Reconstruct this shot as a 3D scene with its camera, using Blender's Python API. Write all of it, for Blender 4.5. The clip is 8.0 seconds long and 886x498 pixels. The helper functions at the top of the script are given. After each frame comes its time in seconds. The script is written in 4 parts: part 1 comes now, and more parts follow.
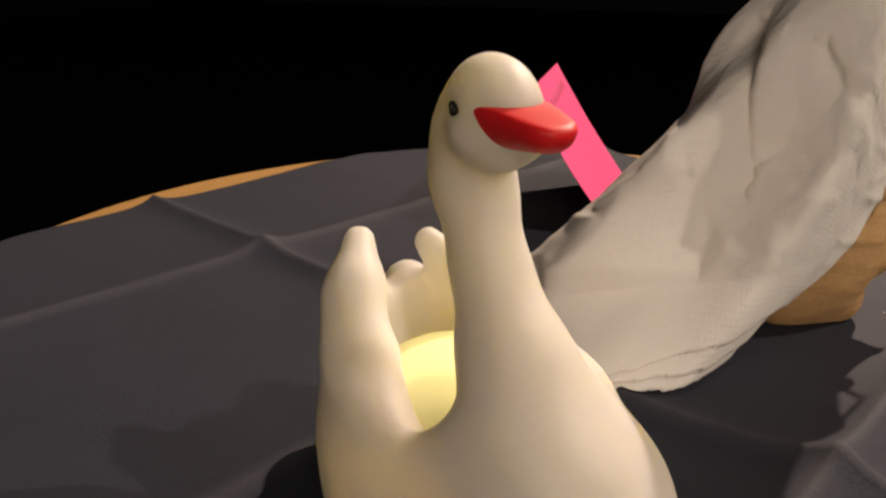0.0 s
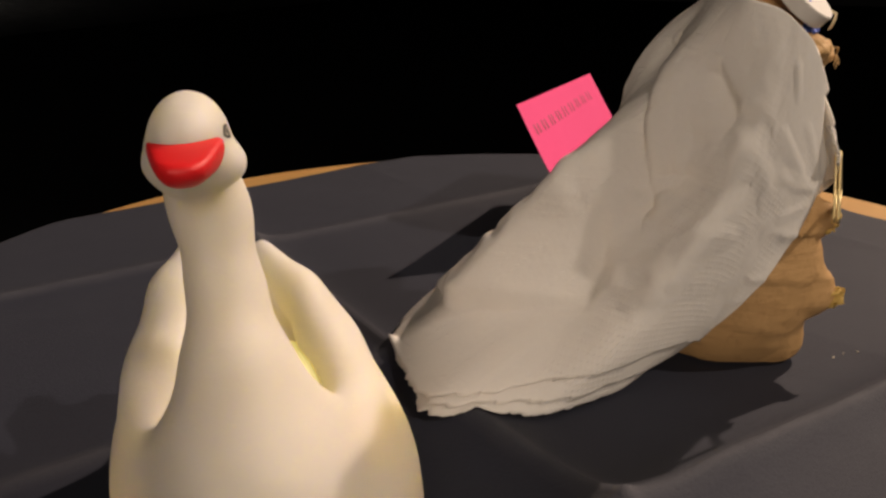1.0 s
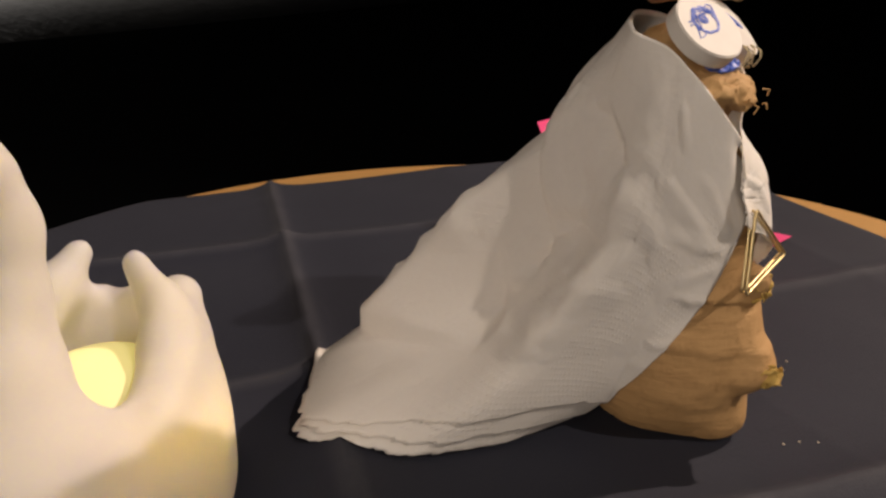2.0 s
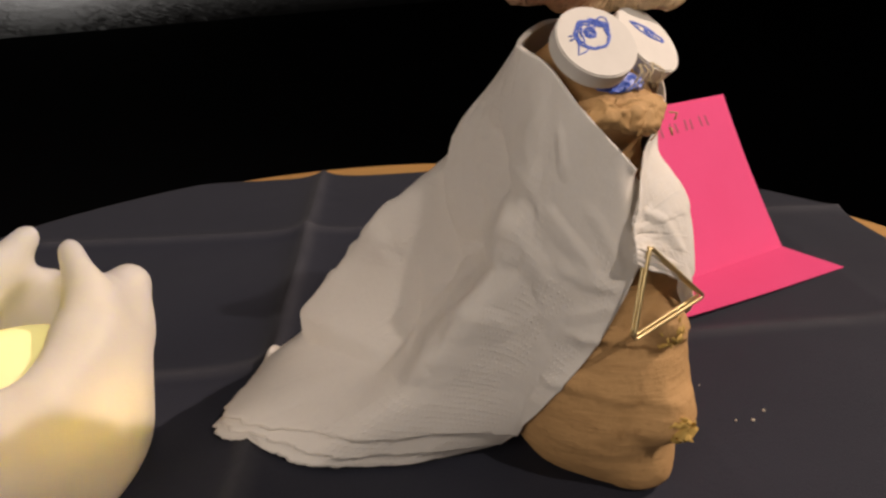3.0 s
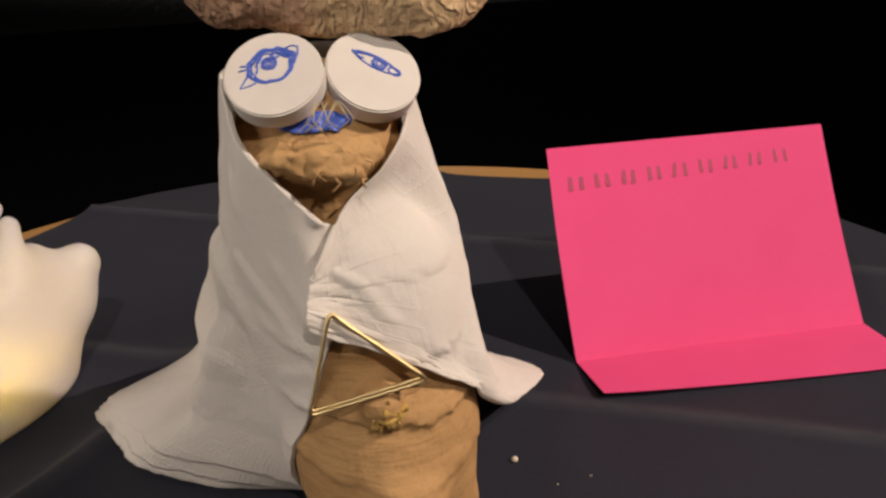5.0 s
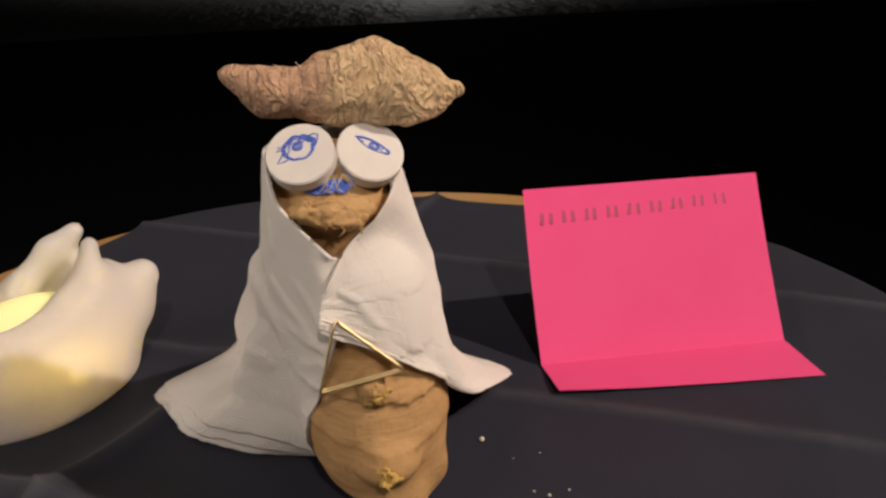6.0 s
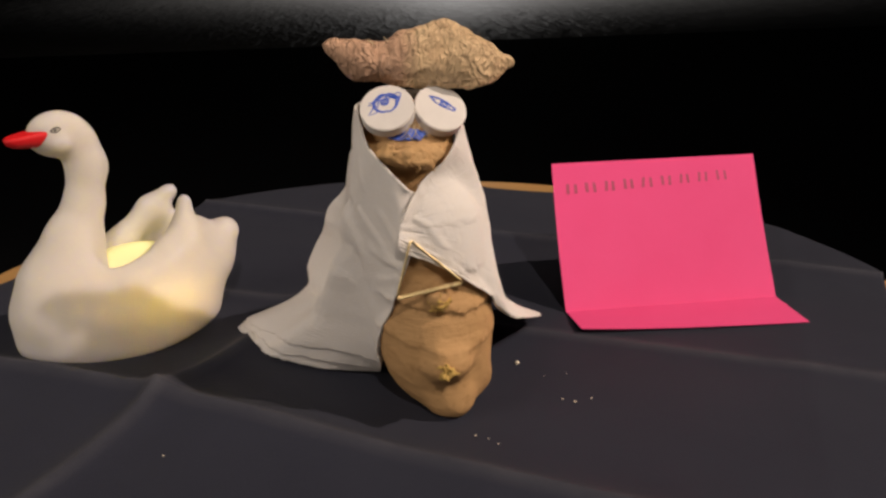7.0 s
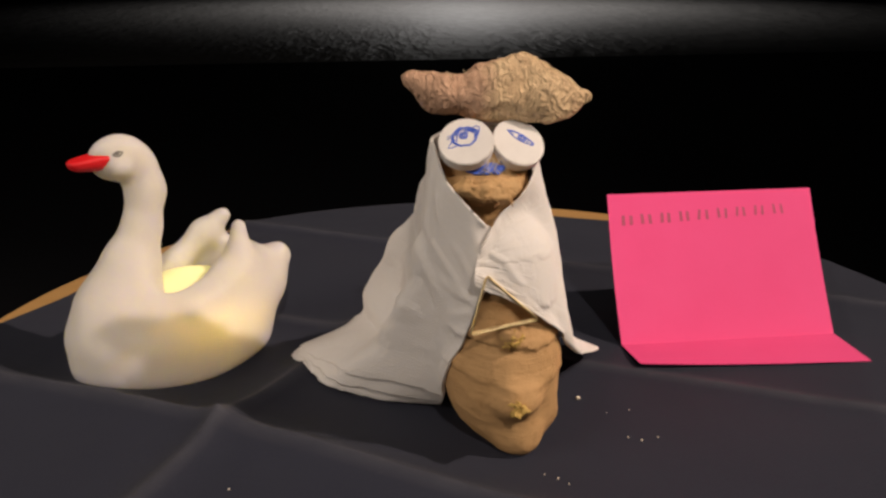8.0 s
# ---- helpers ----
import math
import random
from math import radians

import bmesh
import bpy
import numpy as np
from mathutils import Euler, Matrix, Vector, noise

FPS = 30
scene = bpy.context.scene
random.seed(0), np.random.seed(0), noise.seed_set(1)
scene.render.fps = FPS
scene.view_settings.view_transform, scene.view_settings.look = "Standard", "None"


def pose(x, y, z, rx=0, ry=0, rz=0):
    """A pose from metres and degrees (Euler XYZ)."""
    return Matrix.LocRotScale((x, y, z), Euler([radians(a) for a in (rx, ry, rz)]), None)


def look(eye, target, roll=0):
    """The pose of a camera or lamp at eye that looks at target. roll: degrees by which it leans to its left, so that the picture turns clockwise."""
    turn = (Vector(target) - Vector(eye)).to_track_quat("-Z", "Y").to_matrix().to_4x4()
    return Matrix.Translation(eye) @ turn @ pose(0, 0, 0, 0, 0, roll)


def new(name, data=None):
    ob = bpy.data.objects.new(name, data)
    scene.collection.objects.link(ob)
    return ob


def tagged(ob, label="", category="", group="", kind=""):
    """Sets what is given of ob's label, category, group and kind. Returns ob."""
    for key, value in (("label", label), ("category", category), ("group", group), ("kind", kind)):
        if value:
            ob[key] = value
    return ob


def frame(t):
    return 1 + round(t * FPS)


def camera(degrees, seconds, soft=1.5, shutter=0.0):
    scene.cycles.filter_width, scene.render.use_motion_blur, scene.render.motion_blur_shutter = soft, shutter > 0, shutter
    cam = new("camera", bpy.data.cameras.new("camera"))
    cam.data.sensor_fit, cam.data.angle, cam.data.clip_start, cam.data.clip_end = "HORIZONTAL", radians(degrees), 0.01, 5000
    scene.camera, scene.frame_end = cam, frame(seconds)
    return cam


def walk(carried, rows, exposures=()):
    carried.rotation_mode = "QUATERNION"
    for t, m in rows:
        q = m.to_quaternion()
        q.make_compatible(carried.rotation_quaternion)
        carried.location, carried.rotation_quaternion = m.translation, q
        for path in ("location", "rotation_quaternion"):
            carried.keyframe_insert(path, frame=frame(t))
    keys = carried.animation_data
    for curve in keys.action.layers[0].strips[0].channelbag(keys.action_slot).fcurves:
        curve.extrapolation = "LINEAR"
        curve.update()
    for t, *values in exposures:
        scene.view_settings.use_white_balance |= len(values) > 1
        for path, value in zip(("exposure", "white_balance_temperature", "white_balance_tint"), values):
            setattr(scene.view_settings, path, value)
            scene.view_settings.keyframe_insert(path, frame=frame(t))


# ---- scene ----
cam = camera(57.1, 8.0, soft=2.6)

PATH = [
    (0, (-0.2532, -0.0054, 0.0844), (1.5737, 0.4431, -0.5948), 0.80),
    (0.5, (-0.2473, -0.0416, 0.0883), (1.4999, 0.6473, -0.5994), 0.39),
    (1, (-0.2361, -0.0646, 0.0910), (1.4357, 0.7856, -0.6036), -0.13),
    (1.5, (-0.2182, -0.0959, 0.0970), (1.2771, 1.0308, -0.6062), -0.51),
    (1.7, (-0.2069, -0.1059, 0.0970), (1.2223, 1.0992, -0.6136), -0.73),
    (2.8, (-0.1536, -0.1384, 0.1004), (0.9193, 1.3734, -0.6502), -0.74),
    (3, (-0.1477, -0.1426, 0.0999), (0.8690, 1.4076, -0.6506), -1.10),
    (3.5, (-0.1124, -0.1546, 0.0990), (0.5748, 1.5590, -0.6699), -1.84),
    (4, (-0.0958, -0.1597, 0.1010), (0.4788, 1.5958, -0.6657), -1.99),
    (4.5, (-0.0777, -0.1620, 0.1041), (0.3511, 1.6331, -0.6664), -2.18),
    (5, (-0.0586, -0.1609, 0.1017), (0.2521, 1.6577, -0.6704), -2.43),
    (5.2, (-0.0530, -0.1612, 0.1040), (0.2173, 1.6649, -0.6657), -2.32),
    (6.3, (-0.0581, -0.2221, 0.1250), (0.1911, 1.6188, -0.6158), -1.73),
    (6.5, (-0.0604, -0.2322, 0.1248), (0.1844, 1.6124, -0.6085), -1.55),
    (7, (-0.0727, -0.2455, 0.1189), (0.1604, 1.6129, -0.5825), -1.03),
    (7.5, (-0.0846, -0.2454, 0.1277), (0.1336, 1.6215, -0.5558), -0.64),
    (8, (-0.0886, -0.2394, 0.1225), (0.1309, 1.6340, -0.5426), -0.10),
]
walk(cam, [(t, look(e, g, r)) for t, e, g, r in PATH], exposures=((0, 0.38, 7000, 10), (0.5, 0.28, 7000, 10), (1.0, 0.13, 7000, 10), (2.0, 0.06, 6750, 10), (4.0, -0.02, 6600, 10), (5.0, -0.06, 6600, 10), (7.0, -0.08, 6500, 10), (8.0, 0.0, 6500, 10)))

# ---- world, lamps ----
world = bpy.data.worlds.new("dark_hall")
world.use_nodes = True
world.node_tree.nodes["Background"].inputs[0].default_value = (0.5, 0.6, 1.0, 1)
world.node_tree.nodes["Background"].inputs[1].default_value = 0.004
scene.world = world


def spot(name, eye, target, watts, colour, radius, degrees):
    data = bpy.data.lights.new(name, "SPOT")
    data.energy, data.color, data.shadow_soft_size = watts, colour, radius
    data.spot_size, data.spot_blend = radians(degrees), 0.9
    ob = new(name, data)
    ob.matrix_world = look(eye, target)
    return ob


spot("front_spotlight", (0.15, -1.88, 1.80), (-0.05, 0, 0), 92, (1.0, 0.85, 0.73), 0.02, 40)
spot("side_spotlight", (1.70, -0.67, 1.62), (-0.05, 0, 0), 210, (1.0, 0.79, 0.65), 0.02, 40)
# unseen light added to brighten the strip of floor beyond the carpet
spot("far_floor_fill", (1.9, 12.4, 3.8), (1.9, 12.3, -0.45), 1350, (1.0, 0.95, 0.92), 0.15, 122)


def panel_lamp(name, eye, target, watts, colour, size):
    data = bpy.data.lights.new(name, "AREA")
    data.energy, data.color, data.size = watts, colour, size
    ob = new(name, data)
    ob.matrix_world = look(eye, target)
    return ob


# added soft fill, no fixture known: lifts the shaded left flanks
panel_lamp("side_fill", (-2.40, -0.80, 0.92), (-0.05, 0, 0.03), 22, (1.0, 0.85, 0.73), 1.3)
# added unseen panel that gives the grey floor something bright to reflect
panel_lamp("far_reflection_fill", (2.2, 15.8, 1.3), (2.2, 0, 0.2), 7, (1.0, 0.98, 0.95), 1.6)


# ---- materials ----
class Mat:
    """A principled material with short ways to add nodes."""

    def __init__(self, name, rough=0.6, metal=0.0):
        self.m = bpy.data.materials.new(name)
        self.m.use_nodes = True
        self.t = self.m.node_tree
        self.b = self.t.nodes["Principled BSDF"]
        self.set("Roughness", rough)
        self.set("Metallic", metal)
        self.co = self.t.nodes.new("ShaderNodeTexCoord").outputs["Object"]

    def set(self, key, value):
        if hasattr(value, "is_linked"):
            self.t.links.new(value, self.b.inputs[key])
        else:
            self.b.inputs[key].default_value = value

    def node(self, kind, **inputs):
        n = self.t.nodes.new(kind)
        for key, value in inputs.items():
            key = key.replace("_", " ")
            if hasattr(value, "is_linked"):
                self.t.links.new(value, n.inputs[key])
            else:
                n.inputs[key].default_value = value
        return n

    def noise(self, scale, detail=4, rough=0.55, stretch=None):
        co = self.co
        if stretch:
            mp = self.node("ShaderNodeMapping", Vector=co, Scale=stretch)
            co = mp.outputs[0]
        return self.node("ShaderNodeTexNoise", Vector=co, Scale=scale, Detail=detail, Roughness=rough).outputs[0]

    def ramp(self, fac, *stops):
        n = self.node("ShaderNodeValToRGB", Fac=fac)
        el = n.color_ramp.elements
        while len(el) < len(stops):
            el.new(0.5)
        for e, (p, c) in zip(el, stops):
            e.position, e.color = p, (*c, 1) if len(c) == 3 else c
        return n.outputs[0]

    def mix(self, fac, a, b, kind="MIX"):
        n = self.t.nodes.new("ShaderNodeMix")
        n.data_type, n.blend_type = "RGBA", kind
        for i, value in ((0, fac), (6, a), (7, b)):
            if hasattr(value, "is_linked"):
                self.t.links.new(value, n.inputs[i])
            else:
                n.inputs[i].default_value = (*value, 1) if i else value
        return n.outputs[2]

    def math(self, op, a, b=0.0):
        n = self.t.nodes.new("ShaderNodeMath")
        n.operation = op
        for i, value in enumerate((a, b)):
            if hasattr(value, "is_linked"):
                self.t.links.new(value, n.inputs[i])
            else:
                n.inputs[i].default_value = value
        return n.outputs[0]

    def bump(self, height, distance, strength=1.0):
        n = self.node("ShaderNodeBump", Height=height, Distance=distance, Strength=strength)
        if self.b.inputs["Normal"].is_linked:
            self.t.links.new(self.b.inputs["Normal"].links[0].from_socket, n.inputs["Normal"])
        self.set("Normal", n.outputs[0])
        return self


def swan_white():
    k = Mat("cream_plastic", 0.52)
    k.set("Base Color", k.mix(k.noise(120), (0.71, 0.67, 0.615), (0.67, 0.63, 0.57)))
    k.set("Subsurface Weight", 0.85)
    k.set("Subsurface Radius", (1.0, 0.96, 0.55))
    k.set("Subsurface Scale", 0.016)
    k.set("Specular IOR Level", 0.3)
    return k.bump(k.noise(900), 0.0001, 0.3).m


def beak_red():
    k = Mat("red_paint", 0.52)
    k.set("Base Color", k.mix(k.noise(300), (0.80, 0.012, 0.016), (0.70, 0.010, 0.016)))
    return k.bump(k.noise(500), 0.0001, 0.3).m


def plain(name, colour, rough=0.6, metal=0.0):
    k = Mat(name, rough, metal)
    dark = tuple(c * 0.82 for c in colour)
    k.set("Base Color", k.mix(k.noise(200), colour, dark))
    return k.m


def glow(name, strength):
    k = Mat(name, 0.4)
    k.set("Base Color", (0.9, 0.8, 0.2, 1))
    k.set("Emission Color", (1.0, 0.80, 0.13, 1))
    k.set("Emission Strength", strength)
    return k.m


def lit_lens(hot, reach):
    """Frosted cream plastic over the diode: it gives off most light right above it."""
    k = Mat("lit_yellow_lens", 0.5)
    k.set("Base Color", (0.80, 0.75, 0.46, 1))
    at = k.node("ShaderNodeMapping", Vector=k.co, Location=tuple(-h / r for h, r in zip(hot, reach)), Scale=tuple(1 / r for r in reach))
    ball = k.node("ShaderNodeTexGradient", Vector=at.outputs[0])
    ball.gradient_type = "SPHERICAL"
    k.set("Emission Color", (1.0, 0.84, 0.26, 1))
    k.set("Emission Strength", k.math("ADD", 0.08, k.math("MULTIPLY", k.math("POWER", ball.outputs[1], 0.8), 0.62)))
    return k.m


def tissue():
    k = Mat("white_tissue", 0.92)
    fibre = k.noise(900, 6, 0.7)
    k.set("Base Color", k.mix(fibre, (0.88, 0.83, 0.76), (0.83, 0.78, 0.715)))
    k.set("Subsurface Weight", 0.35)
    k.set("Subsurface Radius", (1.0, 0.9, 0.75))
    k.set("Subsurface Scale", 0.002)
    k.set("Specular IOR Level", 0.1)
    k.bump(k.noise(500, 5), 0.0004, 0.35)
    # embossed in the sheet's own measure: a border of dots, and squares of dotted lines
    uv = k.node("ShaderNodeUVMap").outputs[0]
    sep = k.node("ShaderNodeSeparateXYZ", Vector=uv)
    x, y = sep.outputs[0], sep.outputs[1]
    wx = k.math("SINE", k.math("MULTIPLY", x, 2 * math.pi / 0.0016))
    wy = k.math("SINE", k.math("MULTIPLY", y, 2 * math.pi / 0.0016))
    dots = k.math("MULTIPLY", k.math("MAXIMUM", wx, 0.0), k.math("MAXIMUM", wy, 0.0))
    big = k.node("ShaderNodeTexNoise", Vector=uv, Scale=55.0, Detail=1.0).outputs[0]
    gate = k.ramp(big, (0.44, (0, 0, 0)), (0.50, (1, 1, 1)))
    border = k.ramp(k.math("ABSOLUTE", k.math("SUBTRACT", x, 0.033)), (0.026, (1, 1, 1)), (0.030, (0, 0, 0)))
    cx = k.math("ABSOLUTE", k.math("SUBTRACT", k.math("FRACT", k.math("DIVIDE", x, 0.021)), 0.5))
    cy = k.math("ABSOLUTE", k.math("SUBTRACT", k.math("FRACT", k.math("DIVIDE", k.math("ADD", y, 0.0035), 0.021)), 0.5))
    box_at = k.math("MAXIMUM", cx, cy)
    rims = k.math("MAXIMUM", k.ramp(k.math("ABSOLUTE", k.math("SUBTRACT", box_at, 0.16)), (0.016, (1, 1, 1)), (0.03, (0, 0, 0))),
                  k.ramp(k.math("ABSOLUTE", k.math("SUBTRACT", box_at, 0.30)), (0.016, (1, 1, 1)), (0.03, (0, 0, 0))))
    squares = k.math("MULTIPLY", rims, k.math("MULTIPLY", 0.45, k.math("ADD", 0.3, dots)))
    low = k.ramp(y, (0.018, (0, 0, 0)), (0.030, (1, 1, 1)))
    emboss = k.mix(border, squares, k.math("MULTIPLY", k.math("MULTIPLY", dots, gate), low))
    return k.bump(emboss, 0.0005, 0.38).m


def ginger_skin(name, a, b, dark):
    k = Mat(name, 0.72)
    base = k.mix(k.noise(140, 6, 0.65), a, b)
    rings = k.noise(60, 5, 0.6, (1, 1, 9))
    base = k.mix(k.ramp(rings, (0.58, (0, 0, 0)), (0.75, (0.45, 0.45, 0.45))), base, dark)
    k.set("Base Color", k.mix(k.ramp(k.noise(420, 6), (0.56, (0, 0, 0)), (0.72, (0.5, 0.5, 0.5))), base, dark))
    k.set("Specular IOR Level", 0.35)
    k.bump(k.noise(60, 5, 0.6, (1, 1, 5)), 0.0008, 0.35)
    k.bump(k.noise(110, 5, 0.65, (1, 1, 11)), 0.0006, 0.5)
    return k.bump(k.noise(700, 6, 0.7), 0.0004, 0.6).m


def hat_skin():
    k = Mat("dry_ginger_skin", 0.85)
    grain = k.noise(420, 7, 0.75)
    warp = k.node("ShaderNodeTexNoise", Vector=k.co, Scale=140.0, Detail=4.0).outputs[1]
    bent = k.mix(0.012, k.co, warp, "ADD")
    blocks = k.node("ShaderNodeTexVoronoi", Vector=k.node("ShaderNodeMapping", Vector=bent, Scale=(1.7, 0.7, 0.7)).outputs[0], Scale=640.0)
    blocks.feature = "SMOOTH_F1"
    seam = k.ramp(blocks.outputs[0], (0.10, (1, 1, 1)), (0.55, (0, 0, 0)))
    rings = k.noise(90, 4, 0.6, (3.4, 0.3, 0.3))
    base = k.mix(k.noise(120, 5), (0.84, 0.63, 0.38), (0.74, 0.52, 0.29))
    # the older, pinkish brown end
    x = k.node("ShaderNodeSeparateXYZ", Vector=k.co).outputs[0]
    old = k.math("ADD", x, k.math("MULTIPLY", k.math("SUBTRACT", k.noise(110, 4), 0.5), 0.020))
    base = k.mix(k.ramp(k.math("MULTIPLY", old, -10.0), (0.530, (0, 0, 0)), (0.600, (0.7, 0.7, 0.7))), base, (0.58, 0.335, 0.24))
    base = k.mix(k.ramp(rings, (0.56, (0, 0, 0)), (0.66, (0.4, 0.4, 0.4))), base, (0.34, 0.19, 0.11))
    base = k.mix(k.ramp(grain, (0.50, (0, 0, 0)), (0.68, (0.65, 0.65, 0.65))), base, (0.28, 0.16, 0.085))
    k.set("Base Color", k.mix(k.ramp(seam, (0.0, (0.22, 0.22, 0.22)), (0.45, (0, 0, 0))), base, (0.24, 0.125, 0.06)))
    k.bump(rings, -0.0022, 1.0)
    k.bump(seam, 0.0012, 0.75)
    return k.bump(grain, 0.0005, 0.8).m


def ginger_flesh():
    k = Mat("torn_ginger_flesh", 0.75)
    k.set("Base Color", k.mix(k.noise(350, 6, 0.7), (0.60, 0.38, 0.17), (0.46, 0.27, 0.11)))
    return k.bump(k.noise(600, 5, 0.65), 0.0005, 0.6).m


def pink_paper():
    k = Mat("pink_note_paper", 0.75)
    k.set("Base Color", k.mix(k.noise(60, 5), (0.85, 0.098, 0.285), (0.81, 0.080, 0.250)))
    k.set("Specular IOR Level", 0.15)
    return k.bump(k.noise(800, 4), 0.0001, 0.4).m


def black_paper():
    k = Mat("black_paper_napkin", 0.72)
    base = k.mix(k.noise(30, 6, 0.6), (0.0245, 0.0275, 0.043), (0.0165, 0.019, 0.032))
    lint = k.ramp(k.noise(1500, 2), (0.70, (0, 0, 0)), (0.78, (0.5, 0.5, 0.5)))
    base = k.mix(lint, base, (0.07, 0.07, 0.075))
    # a thin paler line along each fold, broken up by noise
    sep = k.node("ShaderNodeSeparateXYZ", Vector=k.co)
    u = k.math("ADD", k.math("MULTIPLY", sep.outputs[0], 0.903), k.math("MULTIPLY", sep.outputs[1], -0.43))
    v = k.math("ADD", k.math("MULTIPLY", sep.outputs[0], 0.43), k.math("MULTIPLY", sep.outputs[1], 0.903))
    for way, other, at, bend in ((u, v, -0.0885, 0.085), (v, u, 0.0685, -0.05), (v, u, -0.0975, -0.06), (v, u, -0.0170, -0.01)):
        off = k.math("ABSOLUTE", k.math("SUBTRACT", way, k.math("ADD", at, k.math("MULTIPLY", other, bend))))
        fold_line = k.ramp(off, (0.0002, (0.5, 0.5, 0.5)), (0.0014, (0, 0, 0)))
        base = k.mix(k.math("MULTIPLY", fold_line, k.noise(90, 5, 0.7)), base, (0.11, 0.11, 0.125))
    k.set("Base Color", base)
    k.set("Specular IOR Level", 0.25)
    k.set("Sheen Weight", 0.03)
    k.set("Sheen Roughness", 0.5)
    k.bump(k.noise(26, 3), 0.0015, 0.15)
    return k.bump(k.noise(1400, 4, 0.7), 0.0003, 0.5).m


def pale_wood():
    k = Mat("varnished_beech", 0.4)
    grain = k.noise(14, 6, 0.6, (1, 12, 1))
    k.set("Base Color", k.mix(grain, (0.62, 0.37, 0.14), (0.50, 0.27, 0.09)))
    return k.bump(grain, 0.0003, 0.3).m


def carpet():
    k = Mat("black_carpet", 0.95)
    k.set("Base Color", k.mix(k.noise(40, 6, 0.7), (0.010, 0.010, 0.011), (0.006, 0.006, 0.008)))
    k.set("Specular IOR Level", 0.05)
    return k.bump(k.noise(500, 3), 0.004, 0.6).m


def slate():
    k = Mat("polished_grey_floor", 0.3)
    k.set("Base Color", k.mix(k.noise(3, 6), (0.15, 0.145, 0.14), (0.10, 0.098, 0.095)))
    k.set("Roughness", k.ramp(k.noise(8, 5), (0.3, (0.45, 0.45, 0.45)), (0.7, (0.6, 0.6, 0.6))))
    k.bump(k.noise(4.5, 3, 0.6, (1, 0.4, 1)), 0.10, 0.7)
    return k.bump(k.noise(15, 3, 0.6, (1, 0.22, 1)), 0.03, 0.8).m


SWAN, RED = swan_white(), beak_red()
BLACK = plain("black_eye_paint", (0.015, 0.013, 0.012), 0.35)
GREY_EYE = plain("grey_eye_paint", (0.45, 0.42, 0.36), 0.45)
GLOW = lit_lens((-0.002, 0.0040, 0.027), (0.0195, 0.0155, 0.015))
LED = glow("lit_led_ring", 8.0)
TISSUE = tissue()
GINGER = ginger_skin("ginger_skin", (0.57, 0.350, 0.160), (0.45, 0.265, 0.110), (0.29, 0.155, 0.060))
HAT = hat_skin()
FLESH = ginger_flesh()
CHALK = plain("white_tablet", (0.80, 0.77, 0.73), 0.6)
INK = plain("blue_ballpoint_ink", (0.065, 0.145, 0.66), 0.4)
BRASS = plain("brass_wire", (0.86, 0.70, 0.38), 0.42, 1.0)
BUD = plain("yellow_ginger_fibre", (0.60, 0.40, 0.11), 0.8)
PINK = pink_paper()
PENCIL = plain("grey_pencil", (0.46, 0.075, 0.150), 0.7)
CLOTH = black_paper()
WOOD = pale_wood()
CARPET, SLATE = carpet(), slate()
WALL = plain("dark_wall_paint", (0.04, 0.04, 0.045), 0.8)
CRUMB = plain("pale_crumb", (0.76, 0.68, 0.54), 0.8)
FIBRE = plain("straw_root_fibre", (0.75, 0.63, 0.40), 0.7)


# ---- building helpers ----
def empty(name, label, category, at=(0, 0, 0), group=""):
    ob = new(name)
    ob.location = at
    return tagged(ob, label, category, group)


def mesh_object(name, verts, faces, material, smooth=True):
    me = bpy.data.meshes.new(name)
    me.from_pydata(verts, [], faces)
    me.materials.append(material)
    me.polygons.foreach_set("use_smooth", [smooth] * len(me.polygons))
    me.update()
    return new(name, me)


def adopt(ob, parent, label=""):
    ob.parent = parent
    ob.matrix_parent_inverse = Matrix.Translation(parent.location).inverted() if parent.parent is None else Matrix()
    return tagged(ob, label)


def part(name, bm, material, parent, label="", smooth=True):
    bmesh.ops.recalc_face_normals(bm, faces=bm.faces)
    me = bpy.data.meshes.new(name)
    bm.to_mesh(me)
    bm.free()
    me.materials.append(material)
    me.polygons.foreach_set("use_smooth", [smooth] * len(me.polygons))
    ob = new(name, me)
    return adopt(ob, parent, label) if parent else tagged(ob, label)


def box(x0, y0, z0, x1, y1, z1, bevel=0.0):
    bm = bmesh.new()
    bmesh.ops.create_cube(bm, size=1, matrix=Matrix.Translation(((x0 + x1) / 2, (y0 + y1) / 2, (z0 + z1) / 2)) @ Matrix.Diagonal((x1 - x0, y1 - y0, z1 - z0, 1)))
    if bevel:
        bmesh.ops.bevel(bm, geom=bm.edges[:], offset=bevel, segments=2, affect="EDGES")
    return bm


def tube(points, radius, sides=8):
    """A bent wire through the points."""
    pts = [Vector(p) for p in points]
    bm = bmesh.new()
    rings = []
    side = Vector((0.31, 0.52, 0.79))
    for i, p in enumerate(pts):
        d = (pts[min(i + 1, len(pts) - 1)] - pts[max(i - 1, 0)]).normalized()
        a = (side - d * side.dot(d)).normalized()
        b = d.cross(a)
        side = a
        rings.append([bm.verts.new(p + (a * math.cos(q) + b * math.sin(q)) * radius) for q in np.linspace(0, 2 * math.pi, sides, endpoint=False)])
    for r0, r1 in zip(rings, rings[1:]):
        for k in range(sides):
            bm.faces.new((r0[k], r0[(k + 1) % sides], r1[(k + 1) % sides], r1[k]))
    bm.faces.new(rings[0])
    bm.faces.new(rings[-1])
    return bm


def smin(a, b, k):
    h = np.clip(0.5 + 0.5 * (b - a) / k, 0, 1)
    return b * (1 - h) + a * h - k * h * (1 - h)


